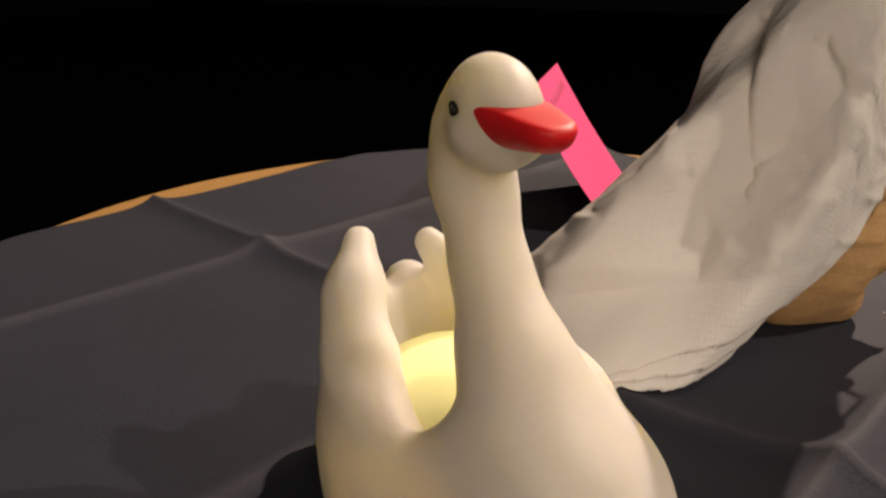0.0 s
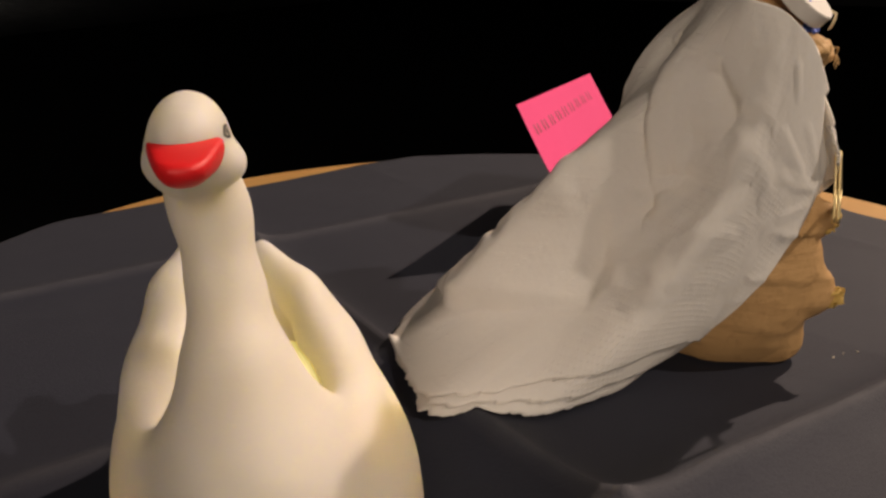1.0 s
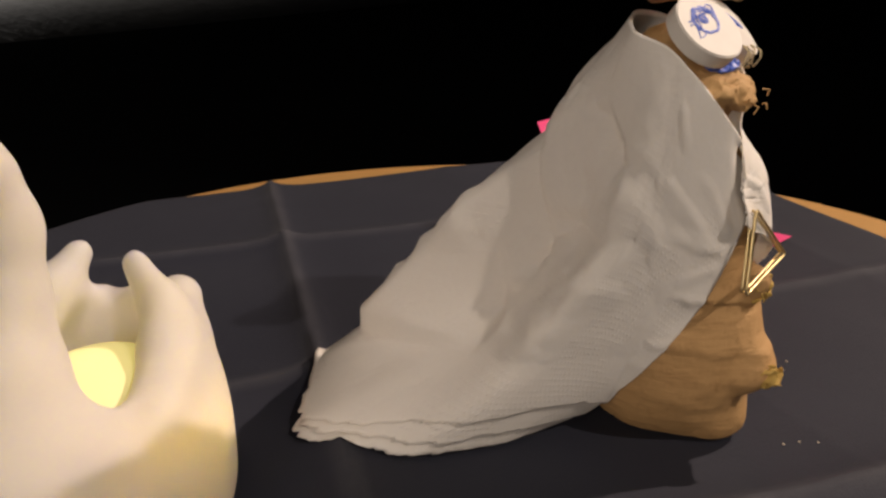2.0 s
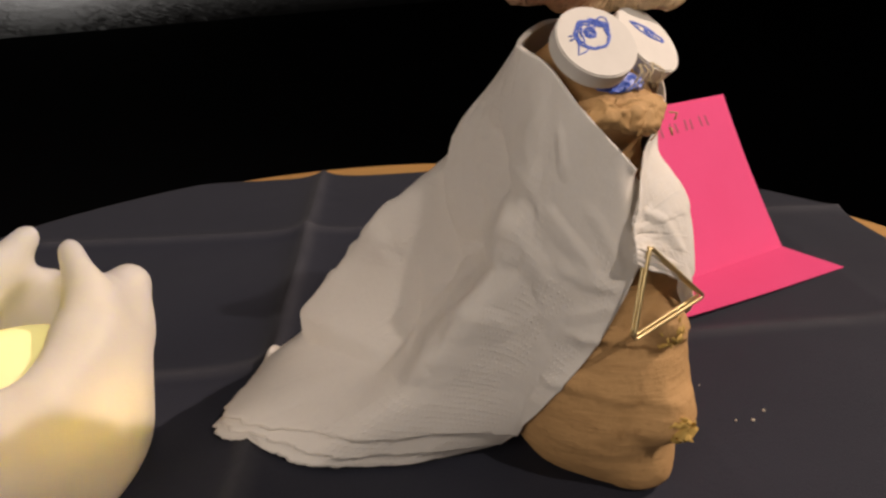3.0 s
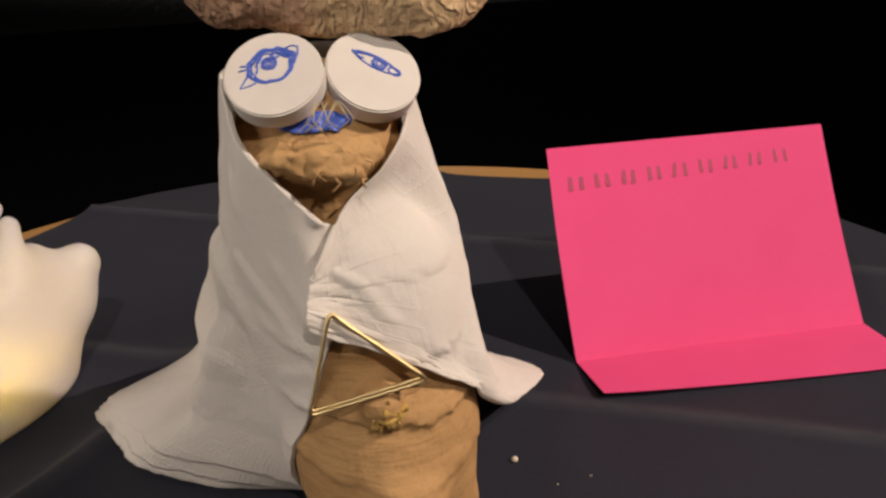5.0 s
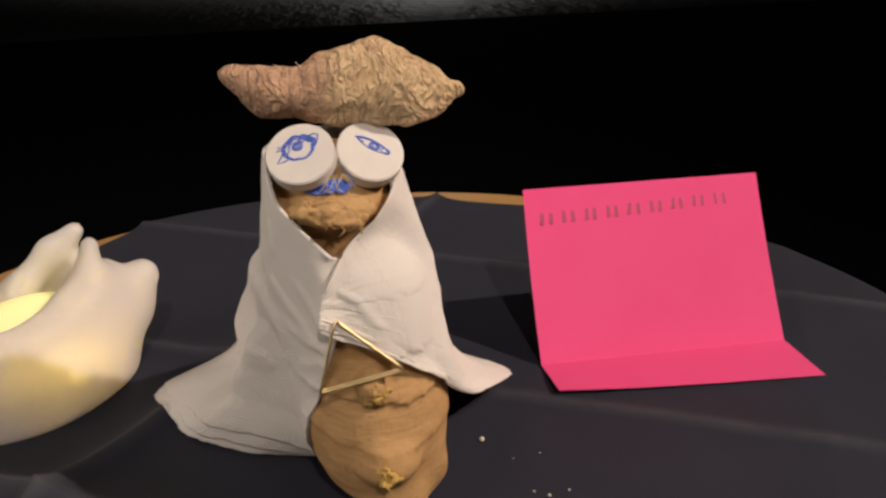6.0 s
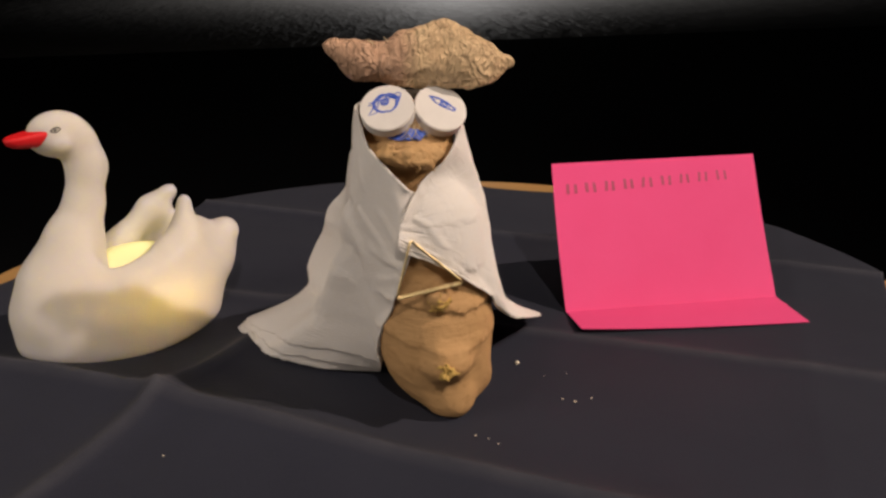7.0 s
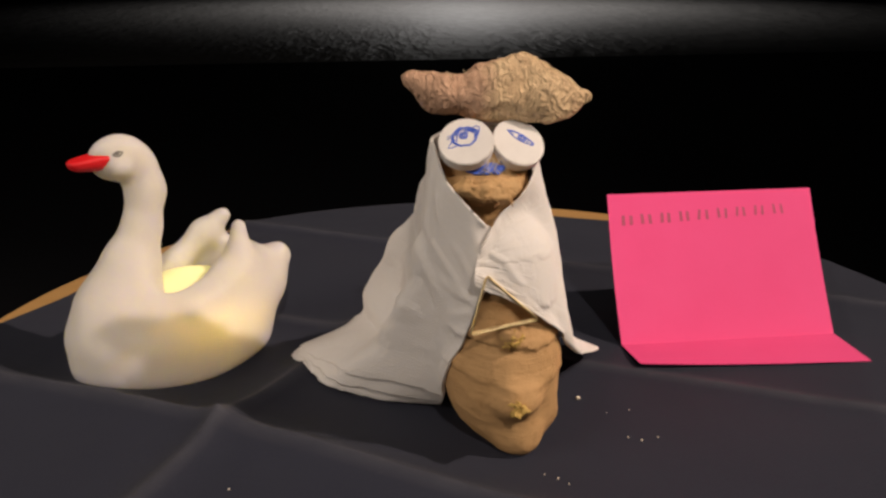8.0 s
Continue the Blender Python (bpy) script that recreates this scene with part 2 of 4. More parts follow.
def blob(p, c, r):
    """Distance to an ellipsoid, about."""
    q = [(p[i] - c[i]) / r[i] for i in range(3)]
    k0 = np.sqrt(q[0] ** 2 + q[1] ** 2 + q[2] ** 2) + 1e-9
    k1 = np.sqrt(sum((q[i] / r[i]) ** 2 for i in range(3))) + 1e-9
    return k0 * (k0 - 1) / k1


def limb(p, a, ra, b, rb):
    """Distance to a tapered limb from a to b."""
    d = [b[i] - a[i] for i in range(3)]
    l2 = sum(x * x for x in d)
    h = np.clip(sum((p[i] - a[i]) * d[i] for i in range(3)) / l2, 0, 1)
    return np.sqrt(sum((p[i] - a[i] - d[i] * h) ** 2 for i in range(3))) - (ra + (rb - ra) * h)


def chain(p, knots, k):
    f = None
    for (*a, ra), (*b, rb) in zip(knots, knots[1:]):
        g = limb(p, a, ra, b, rb)
        f = g if f is None else smin(f, g, k)
    return f


def skin(fn, lo, hi, step):
    """Vertices and faces of the surface where fn is nought (surface nets)."""
    ax = [np.arange(lo[i], hi[i] + step, step) for i in range(3)]
    g = np.meshgrid(*ax, indexing="ij")
    f = fn(g)
    n = f.shape
    inside = f < 0
    cell = np.zeros((n[0] - 1, n[1] - 1, n[2] - 1), int)
    tot = np.zeros(cell.shape + (3,))
    cnt = np.zeros(cell.shape)
    corners = [(i, j, k) for i in (0, 1) for j in (0, 1) for k in (0, 1)]

    def cut(c, a):
        return a[c[0]:n[0] - 1 + c[0], c[1]:n[1] - 1 + c[1], c[2]:n[2] - 1 + c[2]]

    for c in corners:
        for axis in range(3):
            if c[axis]:
                continue
            d = list(c)
            d[axis] = 1
            fa, fb = cut(c, f), cut(d, f)
            cross = (fa < 0) != (fb < 0)
            t = np.where(cross, fa / np.where(cross, fa - fb, 1), 0)
            for i in range(3):
                tot[..., i] += np.where(cross, c[i] + (t if i == axis else 0), 0)
            cnt += cross
    used = cnt > 0
    cell[used] = np.arange(used.sum())
    idx = np.argwhere(used)
    verts = np.array(lo) + (idx + tot[used] / cnt[used][:, None]) * step
    faces = []
    for axis in range(3):
        u, v = (axis + 1) % 3, (axis + 2) % 3
        a = np.take(inside, range(n[axis] - 1), axis)
        b = np.take(inside, range(1, n[axis]), axis)
        for e in np.argwhere(a != b):
            if e[u] < 1 or e[v] < 1 or e[u] >= n[u] - 1 or e[v] >= n[v] - 1:
                continue
            q = []
            for du, dv in ((1, 1), (0, 1), (0, 0), (1, 0)):
                w = e.copy()
                w[u] -= du
                w[v] -= dv
                q.append(int(cell[tuple(w)]))
            faces.append(q if a[tuple(e)] else q[::-1])
    return verts, faces


def relax(verts, faces, rounds=2):
    for _ in range(rounds):
        acc, cnt = np.zeros_like(verts), np.zeros(len(verts))
        fa = np.array(faces)
        for k in range(4):
            np.add.at(acc, fa[:, k], verts[fa[:, (k + 1) % 4]] + verts[fa[:, (k + 3) % 4]])
            np.add.at(cnt, fa[:, k], 2)
        verts = verts * 0.5 + 0.5 * acc / cnt[:, None]
    return verts


def rough(verts, scale, amount, octaves=4, seed=0.0):
    """Push the vertices about by turbulence."""
    out = []
    for v in verts:
        q = Vector(v) * scale + Vector((seed, seed * 1.7, seed * 0.3))
        out.append(Vector(v) + noise.turbulence_vector(q, octaves, False, noise_basis="PERLIN_ORIGINAL", amplitude_scale=0.5, frequency_scale=2.1) * amount)
    return out


# ---- the setting ----
FLOOR = -0.45


def setting():
    bm = box(-9, -4, FLOOR - 0.2, 9, 16, FLOOR - 0.006)
    tagged(part("floor", bm, SLATE, None, "polished dark grey floor with blurred reflections"), category="floor", kind="structure")
    bm = bmesh.new()
    edge = [(-8.9, -3.9), (8.9, -3.9), (8.9, 5.25), (-8.9, 4.5)]
    top = [bm.verts.new((x, y, FLOOR)) for x, y in edge]
    low = [bm.verts.new((x, y, FLOOR - 0.006)) for x, y in edge]
    bm.faces.new(top)
    for i in range(4):
        bm.faces.new((top[i], top[(i + 1) % 4], low[(i + 1) % 4], low[i]))
    tagged(part("carpet", bm, CARPET, None, "black carpet lying on the grey floor", False), category="carpet", kind="structure")
    for name, b in (("wall_north", (-9.2, 16, FLOOR - 0.2, 9.2, 16.2, 4)), ("wall_south", (-9.2, -4.2, FLOOR - 0.2, 9.2, -4, 4)),
                    ("wall_west", (-9.2, -4, FLOOR - 0.2, -9, 16, 4)), ("wall_east", (9, -4, FLOOR - 0.2, 9.2, 16, 4))):
        tagged(part(name, box(*b), WALL, None, "plain dark painted wall of the hall", False), category="wall", kind="structure")
    tagged(part("ceiling", box(-9.2, -4.2, 4, 9.2, 16.2, 4.2), WALL, None, "plain dark ceiling of the hall", False), category="ceiling", kind="structure")


setting()

TABLE = (-0.05, 0.005)
RADIUS = 0.178


def round_table():
    top = empty("round_table", "small round pale wooden table with a rounded edge", "table", (*TABLE, FLOOR))
    profile = [(0.0, -0.001), (RADIUS - 0.004, -0.001), (RADIUS - 0.0015, -0.002), (RADIUS, -0.0045), (RADIUS, -0.016), (RADIUS - 0.003, -0.019), (0.0, -0.019)]
    bm = bmesh.new()
    rings = []
    for q in np.linspace(0, 2 * math.pi, 128, endpoint=False):
        rings.append([bm.verts.new((TABLE[0] + r * math.cos(q), TABLE[1] + r * math.sin(q), z)) for r, z in profile])
    for i in range(128):
        a, b = rings[i], rings[(i + 1) % 128]
        for k in range(len(profile) - 1):
            bm.faces.new((a[k], b[k], b[k + 1], a[k + 1]))
    bmesh.ops.remove_doubles(bm, verts=bm.verts, dist=1e-6)
    part("tabletop", bm, WOOD, top)
    bm = bmesh.new()
    bmesh.ops.create_cone(bm, cap_ends=True, segments=32, radius1=0.02, radius2=0.02, depth=0.416, matrix=Matrix.Translation((*TABLE, -0.227)))
    part("column", bm, WOOD, top)
    bm = bmesh.new()
    bmesh.ops.create_cone(bm, cap_ends=True, segments=48, radius1=0.13, radius2=0.12, depth=0.016, matrix=Matrix.Translation((*TABLE, FLOOR + 0.008)))
    part("foot", bm, WOOD, top)


round_table()

UX, UY = (0.903, -0.43), (0.43, 0.903)
CREASE_U, CREASE_V = (-0.0885, 0.0, 0.075), (0.0685, -0.0170, -0.0975)


def cloth_height(x, y):
    """The napkin's height: fold ridges that fade into flat panels."""
    u, v = x * UX[0] + y * UX[1], x * UY[0] + y * UY[1]
    z = 0.0
    for c, bend, s, w in zip(CREASE_U, (0.085, 0.0, 0.0), (0.0036, 0.0003, 0.0005), (0.0045, 0.006, 0.006)):
        z += s * math.exp(-abs(u - c - bend * v) / w)
    for c, bend, s, w in zip(CREASE_V, (-0.05, -0.01, -0.06), (0.0026, 0.0012, 0.0046), (0.0045, 0.004, 0.007)):
        z += s * math.exp(-abs(v - c - bend * u) / w)
    tent = min(max((-0.025 - u) / 0.045, 0), 1) * min(max((u + 0.175) / 0.05, 0), 1)
    z += 0.0030 * tent * math.exp(-abs(v + 0.0975 + 0.06 * u) / 0.022)
    return z + 0.0005 * noise.noise(Vector((x * 22, y * 22, 3.1))) + 0.0001 * noise.noise(Vector((x * 90, y * 90, 7.1))) - 0.0001


def black_napkin():
    """The unfolded napkin that covers the table: a creased square, bent down where it passes the rim."""
    n = 260
    verts, faces = [], []
    for j in range(n + 1):
        v = -0.19 + 0.332 * j / n
        left = -0.206 + 0.17 * v
        for i in range(n + 1):
            u = left + (0.107 - left) * i / n
            x, y = u * UX[0] + v * UY[0], u * UX[1] + v * UY[1]
            z = cloth_height(x, y)
            dx, dy = x - TABLE[0], y - TABLE[1]
            r = math.hypot(dx, dy)
            over = r - (RADIUS - 0.003)
            if over > 0:
                bend = min(over / 0.012, 1.25)
                k = RADIUS - 0.003 + 0.012 * math.sin(bend) + max(over - 0.015, 0) * math.cos(1.25)
                x, y = TABLE[0] + dx / r * k, TABLE[1] + dy / r * k
                z -= 0.012 * (1 - math.cos(bend)) + max(over - 0.015, 0) * math.sin(1.25)
            verts.append((x, y, z))
    for j in range(n):
        for i in range(n):
            a = j * (n + 1) + i
            faces.append((a, a + 1, a + n + 2, a + n + 1))
    ob = mesh_object("black_napkin", verts, faces, CLOTH)
    mod = ob.modifiers.new("thickness", "SOLIDIFY")
    mod.thickness, mod.offset = 0.0003, -1
    tagged(ob, "black paper napkin unfolded over the table, with sharp fold creases", "napkin")


black_napkin()


# ---- the swan ----
SWAN_AT = (-0.1476, 0.0196, 0.0)
SWAN_TURN = -145.35


def swan_shape(p):
    x, y, z = p
    low = y - 0.0058 * np.clip((0.046 - z) / 0.024, 0, 1)
    low = np.where(low < 0, low * 1.053, low * np.interp(z, [0.0, 0.014], [0.94, 1.0]))
    b = [x, low, z]
    w = y - np.interp(z, [0.022, 0.039], [0.0044, 0.0019])
    w = np.where(w < 0, w * 0.880, w)
    back = np.clip((0.002 - x) / 0.033, 0, 1)
    half = np.interp(z, [0.004, 0.020], [0.0242, 0.0243]) - 0.0032 * back ** 2
    ring = np.sqrt(((x - 0.0062) / 0.0312) ** 2 + (low / half) ** 2)
    power = np.where(z < 0.0125, 4.6, 3.0)
    f = ((ring ** power + (np.abs(z - 0.0094) / 0.0125) ** power) ** (1 / power) - 1) * 0.017
    f = smin(f, blob(b, (0.0131, 0, 0.0181), (0.0218, 0.0159, 0.0162)), 0.006)
    f = smin(f, chain(p, [(-0.014, 0.0055, 0.013, 0.0130), (-0.0285, 0.0055, 0.0181, 0.0082), (-0.0354, 0.0055, 0.0252, 0.0050)], 0.004), 0.005)
    # the folded wings: an egg shell cut open above, two fingers of feathers behind
    shell = blob([x, w, z], (-0.0044, 0, 0.0160), (0.0262, 0.0197, 0.0375))
    rim = np.interp(x, [-0.0250, -0.0180, -0.0110, -0.0050, 0.0030, 0.0080, 0.0150], [0.0325, 0.0325, 0.0300, 0.0278, 0.0255, 0.0230, 0.0225])
    rim = rim - 0.0022 * np.clip(w / 0.010, 0, 1)
    shell = -smin(-shell, (rim - z) * 0.75, 0.0022)
    f = smin(f, shell, 0.007)
    hole = blob([x, w, z], (0.0000, 0, 0.0350), (0.0222, 0.0158, 0.0240))
    near = chain(p, [(0.0040, 0.0195, 0.0212, 0.0042), (-0.0095, 0.0148, 0.0270, 0.0036), (-0.0185, 0.0108, 0.0325, 0.0036), (-0.0222, 0.0048, 0.0386, 0.0026)], 0.003)
    far = chain(p, [(0.0060, -0.0098, 0.0205, 0.0035), (-0.0060, -0.0096, 0.0270, 0.0034), (-0.0160, -0.0096, 0.0345, 0.0042), (-0.0226, -0.0072, 0.0398, 0.0028)], 0.003)
    cavity = blob(b, (0.000, 0, 0.0125), (0.0215, 0.0175, 0.0085))
    f = smin(-smin(-f, smin(hole, cavity, 0.002), 0.0020), np.minimum(near, far), 0.005)
    slit = np.maximum(np.abs(y + 0.0014) - 0.0013, np.maximum(0.0310 - z, x + 0.008))
    f = -smin(-f, slit, 0.0014)
    n = [x, (y - 0.0058 * np.clip((0.062 - z) / 0.040, 0, 1)) * np.interp(z, [0.026, 0.040], [1.145, 1.109]), z]
    neck = chain(n, [(0.0181, 0, 0.022, 0.0125), (0.0145, 0, 0.034, 0.0082), (0.0091, 0, 0.045, 0.0054), (0.0061, 0, 0.056, 0.0056), (0.0067, 0, 0.063, 0.0057)], 0.004)
    head = blob(p, (0.0128, 0.0002, 0.0668), (0.0092, 0.0054, 0.0072))
    cheek = blob(p, (0.0143, 0.0009, 0.0648), (0.0052, 0.0069, 0.0040))
    neck = smin(smin(neck, head, 0.003), cheek, 0.0014)
    f = smin(f, neck, 0.007)
    return np.maximum(f, -z)


def beak_shape(p):
    """A half cone with a broad round chin, flat above."""
    x, y, z = p
    t = np.clip((x - 0.0155) / 0.0134, 0, 1)
    wide, high, top = 0.0050 - 0.0026 * t ** 1.5, 0.0064 - 0.0036 * t, 0.0687 - 0.0010 * t
    top = top + 0.0012 * (1 - t) * (1 - (y / 0.0050) ** 2)
    f = ((np.abs(y / wide) ** 2.6 + np.abs((z - top) / high) ** 2.2) ** (1 / 2.4) - 1) * high
    f = -smin(-f, 0.0285 - x, 0.0032)
    f = np.maximum(f, 0.0153 + 0.38 * y - x)
    return -smin(-f, top - z, 0.0007)


def flank(x, z, side):
    """How far out the swan's side lies at each x, z."""
    a, b = np.zeros_like(x), np.full_like(x, 0.012)
    for _ in range(16):
        m = (a + b) / 2
        solid = swan_shape([x, side * m, z]) < 0
        a, b = np.where(solid, m, a), np.where(solid, b, m)
    return side * a


def painted_almond(cx, cz, rx, rz, side, proud):
    """A thin almond of paint that follows the swan's head."""
    grid = [(r, q) for r in (0.25, 0.5, 0.75, 1.0) for q in np.linspace(0, 2 * math.pi, 28, endpoint=False)]
    x = np.array([cx] + [cx + rx * r * math.cos(q) for r, q in grid])
    z = np.array([cz] + [cz + rz * r * math.sin(q) * abs(math.sin(q)) ** 0.4 - 0.15 * rx * r * math.cos(q) for r, q in grid])
    y = flank(x, z, side) + side * proud
    verts = [tuple(p) for p in zip(x, y, z)]
    faces = [(0, 1 + k, 1 + (k + 1) % 28) for k in range(28)]
    for ring in range(3):
        a = 1 + ring * 28
        faces += [(a + k, a + 28 + k, a + 28 + (k + 1) % 28, a + (k + 1) % 28) for k in range(28)]
    return verts, faces


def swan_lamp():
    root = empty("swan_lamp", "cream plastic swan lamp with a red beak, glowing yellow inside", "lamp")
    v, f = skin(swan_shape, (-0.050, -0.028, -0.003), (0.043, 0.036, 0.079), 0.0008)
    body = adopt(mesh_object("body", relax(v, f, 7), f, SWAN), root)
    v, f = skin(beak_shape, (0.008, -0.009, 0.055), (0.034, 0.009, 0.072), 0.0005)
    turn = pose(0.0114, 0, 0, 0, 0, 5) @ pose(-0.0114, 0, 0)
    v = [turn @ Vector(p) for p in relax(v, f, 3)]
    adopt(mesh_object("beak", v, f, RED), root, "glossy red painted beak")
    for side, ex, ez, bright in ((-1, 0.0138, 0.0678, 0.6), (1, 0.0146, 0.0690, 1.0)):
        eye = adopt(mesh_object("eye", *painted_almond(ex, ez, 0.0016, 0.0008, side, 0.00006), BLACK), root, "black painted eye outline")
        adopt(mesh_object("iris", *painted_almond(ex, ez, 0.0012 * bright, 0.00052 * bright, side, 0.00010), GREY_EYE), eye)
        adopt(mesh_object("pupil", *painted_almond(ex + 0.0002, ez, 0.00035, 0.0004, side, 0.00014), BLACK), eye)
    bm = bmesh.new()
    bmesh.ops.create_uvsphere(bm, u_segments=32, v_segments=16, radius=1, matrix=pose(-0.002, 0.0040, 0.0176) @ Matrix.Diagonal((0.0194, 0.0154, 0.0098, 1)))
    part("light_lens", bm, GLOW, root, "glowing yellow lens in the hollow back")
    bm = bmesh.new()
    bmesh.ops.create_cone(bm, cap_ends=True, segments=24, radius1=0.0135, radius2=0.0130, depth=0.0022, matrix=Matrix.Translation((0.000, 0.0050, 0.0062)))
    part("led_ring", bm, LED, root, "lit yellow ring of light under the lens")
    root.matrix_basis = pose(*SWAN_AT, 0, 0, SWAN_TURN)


def mesh_from(bm, name, material):
    me = bpy.data.meshes.new(name)
    bm.to_mesh(me)
    bm.free()
    me.materials.append(material)
    me.polygons.foreach_set("use_smooth", [True] * len(me.polygons))
    return new(name, me)


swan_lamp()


# ---- the ginger figure ----
def root_shape(p):
    x, y, z = p
    f = blob(p, (-0.0502, -0.0425, 0.0223), (0.0159, 0.0209, 0.0251))
    f = smin(f, limb(p, (-0.0463, -0.0501, 0.0082), 0.0107, (-0.0474, -0.0554, 0.0056), 0.0067), 0.004)
    f = smin(f, blob(p, (-0.0522, -0.0482, 0.0452), (0.0134, 0.0118, 0.0189)), 0.004)
    f = smin(f, blob(p, (-0.0565, -0.0455, 0.0715), (0.0120, 0.0098, 0.0115)), 0.005)
    f = smin(f, blob(p, (-0.0570, -0.0525, 0.0715), (0.0090, 0.0052, 0.0038)), 0.0018)
    f = smin(f, blob(p, (-0.0492, -0.0628, 0.0185), (0.0058, 0.0042, 0.0046)), 0.0035)
    f = smin(f, blob(p, (-0.0515, -0.0618, 0.0375), (0.0028, 0.0030, 0.0028)), 0.002)
    # skin torn off in steps with ragged lower edges
    h = z + 0.12 * (x + 0.05) - 0.08 * (y + 0.05) + 0.0003 * np.sin(x * 900 + 2.5 * np.sin(y * 640)) + 0.0003 * np.sin(x * 2300 + y * 1700)
    for ring, amount in ((0.0105, 0.0002), (0.0170, 0.0002), (0.0235, 0.0008), (0.0335, 0.0014), (0.0440, 0.0007), (0.0560, 0.0004), (0.0790, 0.0003)):
        f = f - amount * np.exp(-np.clip(h - ring, 0, 1) / 0.0045) * np.clip((h - ring) / 0.0007 + 0.5, 0, 1)
    return np.maximum(f, 0.0006 - z)


def hat_shape(p):
    x, y, z = p
    f = chain(p, [(-0.0727, -0.0426, 0.0959, 0.0025), (-0.0669, -0.0425, 0.0925, 0.0039), (-0.0531, -0.0418, 0.0917, 0.0062), (-0.0407, -0.0424, 0.0906, 0.0072), (-0.0301, -0.0425, 0.0911, 0.0018)], 0.004)
    f = smin(f, limb(p, (-0.0532, -0.0415, 0.0953), 0.0037, (-0.0465, -0.0415, 0.0971), 0.0045), 0.005)
    return np.maximum(f, 0.0860 - z)


def lip_shape(p):
    f = blob(p, (-0.0568, -0.0548, 0.0720), (0.0084, 0.0042, 0.0027))
    f = smin(f, blob(p, (-0.0545, -0.0570, 0.0706), (0.0042, 0.0020, 0.0022)), 0.0012)
    return np.maximum(f, p[2] + 0.35 * (-0.0555 - p[1]) - 0.0752)


def ginger_root():
    root = empty("ginger_root", "upright knobbly brown ginger root with torn skin", "ginger root", (-0.051, -0.05, 0))
    v, f = skin(root_shape, (-0.072, -0.074, -0.002), (-0.030, -0.028, 0.090), 0.0008)
    v = rough(relax(v, f, 1), 170, 0.0003, 4)
    v = [(a[0], a[1], max(a[2], 0.0003)) for a in v]
    adopt(mesh_object("rhizome", v, f, GINGER), root)
    v, f = skin(lip_shape, (-0.069, -0.064, 0.065), (-0.044, -0.048, 0.079), 0.0005)
    adopt(mesh_object("torn_edge", rough(relax(v, f, 1), 300, 0.0010, 4, 3.0), f, FLESH), root, "pale yellow torn ginger flesh")
    for c, r in (((-0.0496, -0.0664, 0.0186), 0.0021), ((-0.0511, -0.0628, 0.0362), 0.0023)):
        v, f = skin(lambda p: blob(p, c, (r, r, r * 0.9)), [q - 0.005 for q in c], [q + 0.005 for q in c], 0.0004)
        adopt(mesh_object("bud", rough(v, 700, 0.0015, 4, c[2] * 900), f, BUD), root, "rough yellow bud scar")
    v, f = skin(lambda p: np.maximum(blob(p, (-0.0566, -0.0550, 0.0764), (0.0052, 0.0050, 0.0013)), root_shape(p) - 0.0006), (-0.064, -0.062, 0.073), (-0.049, -0.048, 0.080), 0.0004)
    adopt(mesh_object("ink_mark", rough(v, 600, 0.0006, 2, 5.0), f, INK), root, "blue ink mark under the tablets")
    rnd = random.Random(4)
    for k in range(9):
        a = Vector((-0.0550 + rnd.uniform(-0.0018, 0.0018), -0.0570, 0.0795))
        b = a + Vector((rnd.uniform(-0.0022, 0.0022), -0.0009 - rnd.random() * 0.0006, -0.0022))
        c = b + Vector((rnd.uniform(-0.0022, 0.0022), 0.0006, -0.0014))
        adopt(mesh_from(tube([a, a.lerp(b, 0.5) + Vector((0, -0.0008, 0.0003)), b, b.lerp(c, 0.5), c], 0.00008, 5), "root_fibre", FIBRE), root)
    for k in range(6):
        a = Vector((-0.0545 + rnd.uniform(-0.0045, 0.0045), -0.0592 + rnd.uniform(0, 0.0008), 0.0705 + rnd.uniform(-0.0012, 0.0018)))
        b = a + Vector((rnd.uniform(-0.0012, 0.0012), -0.0009, rnd.uniform(-0.0008, 0.0006)))
        c = b + Vector((rnd.uniform(-0.0012, 0.0012), rnd.uniform(-0.0004, 0.0006), -0.0011))
        adopt(mesh_from(tube([a, b, c], 0.00016, 5), "torn_fibre", FLESH), root)
    for k in range(14):
        q = k * 2.4
        a = Vector((-0.0511, -0.0640, 0.0362)) + Vector((math.cos(q), -0.2, math.sin(q))) * 0.0016
        b = a + Vector((math.cos(q), -0.6, math.sin(q))) * rnd.uniform(0.0002, 0.0006)
        adopt(mesh_from(tube([a, a.lerp(b, 0.5), b + Vector((0, 0, -0.0004))], 0.00016, 5), "bud_fibre", BUD), root)


ginger_root()


def ginger_hat():
    root = empty("ginger_slice", "dry wrinkled piece of ginger lying across the root like a hat", "ginger piece", (-0.053, -0.042, 0.0845))
    v, f = skin(hat_shape, (-0.079, -0.053, 0.082), (-0.026, -0.032, 0.103), 0.0006)
    adopt(mesh_object("rhizome_piece", rough(relax(v, f, 1), 260, 0.0006, 4, 9.0), f, HAT), root)
    rnd = random.Random(12)
    for k in range(9):
        a = Vector((-0.058 + rnd.uniform(-0.008, 0.008), -0.044, 0.0958 + rnd.uniform(-0.0008, 0.0012)))
        b = a + Vector((rnd.uniform(-0.0015, 0.0015), rnd.uniform(-0.001, 0.001), rnd.uniform(0.0006, 0.0018)))
        c = b + Vector((rnd.uniform(-0.0015, 0.0015), 0, rnd.uniform(-0.0004, 0.0006)))
        adopt(mesh_from(tube([a, b, c], 0.00008, 5), "root_fibre", FIBRE), root)


ginger_hat()


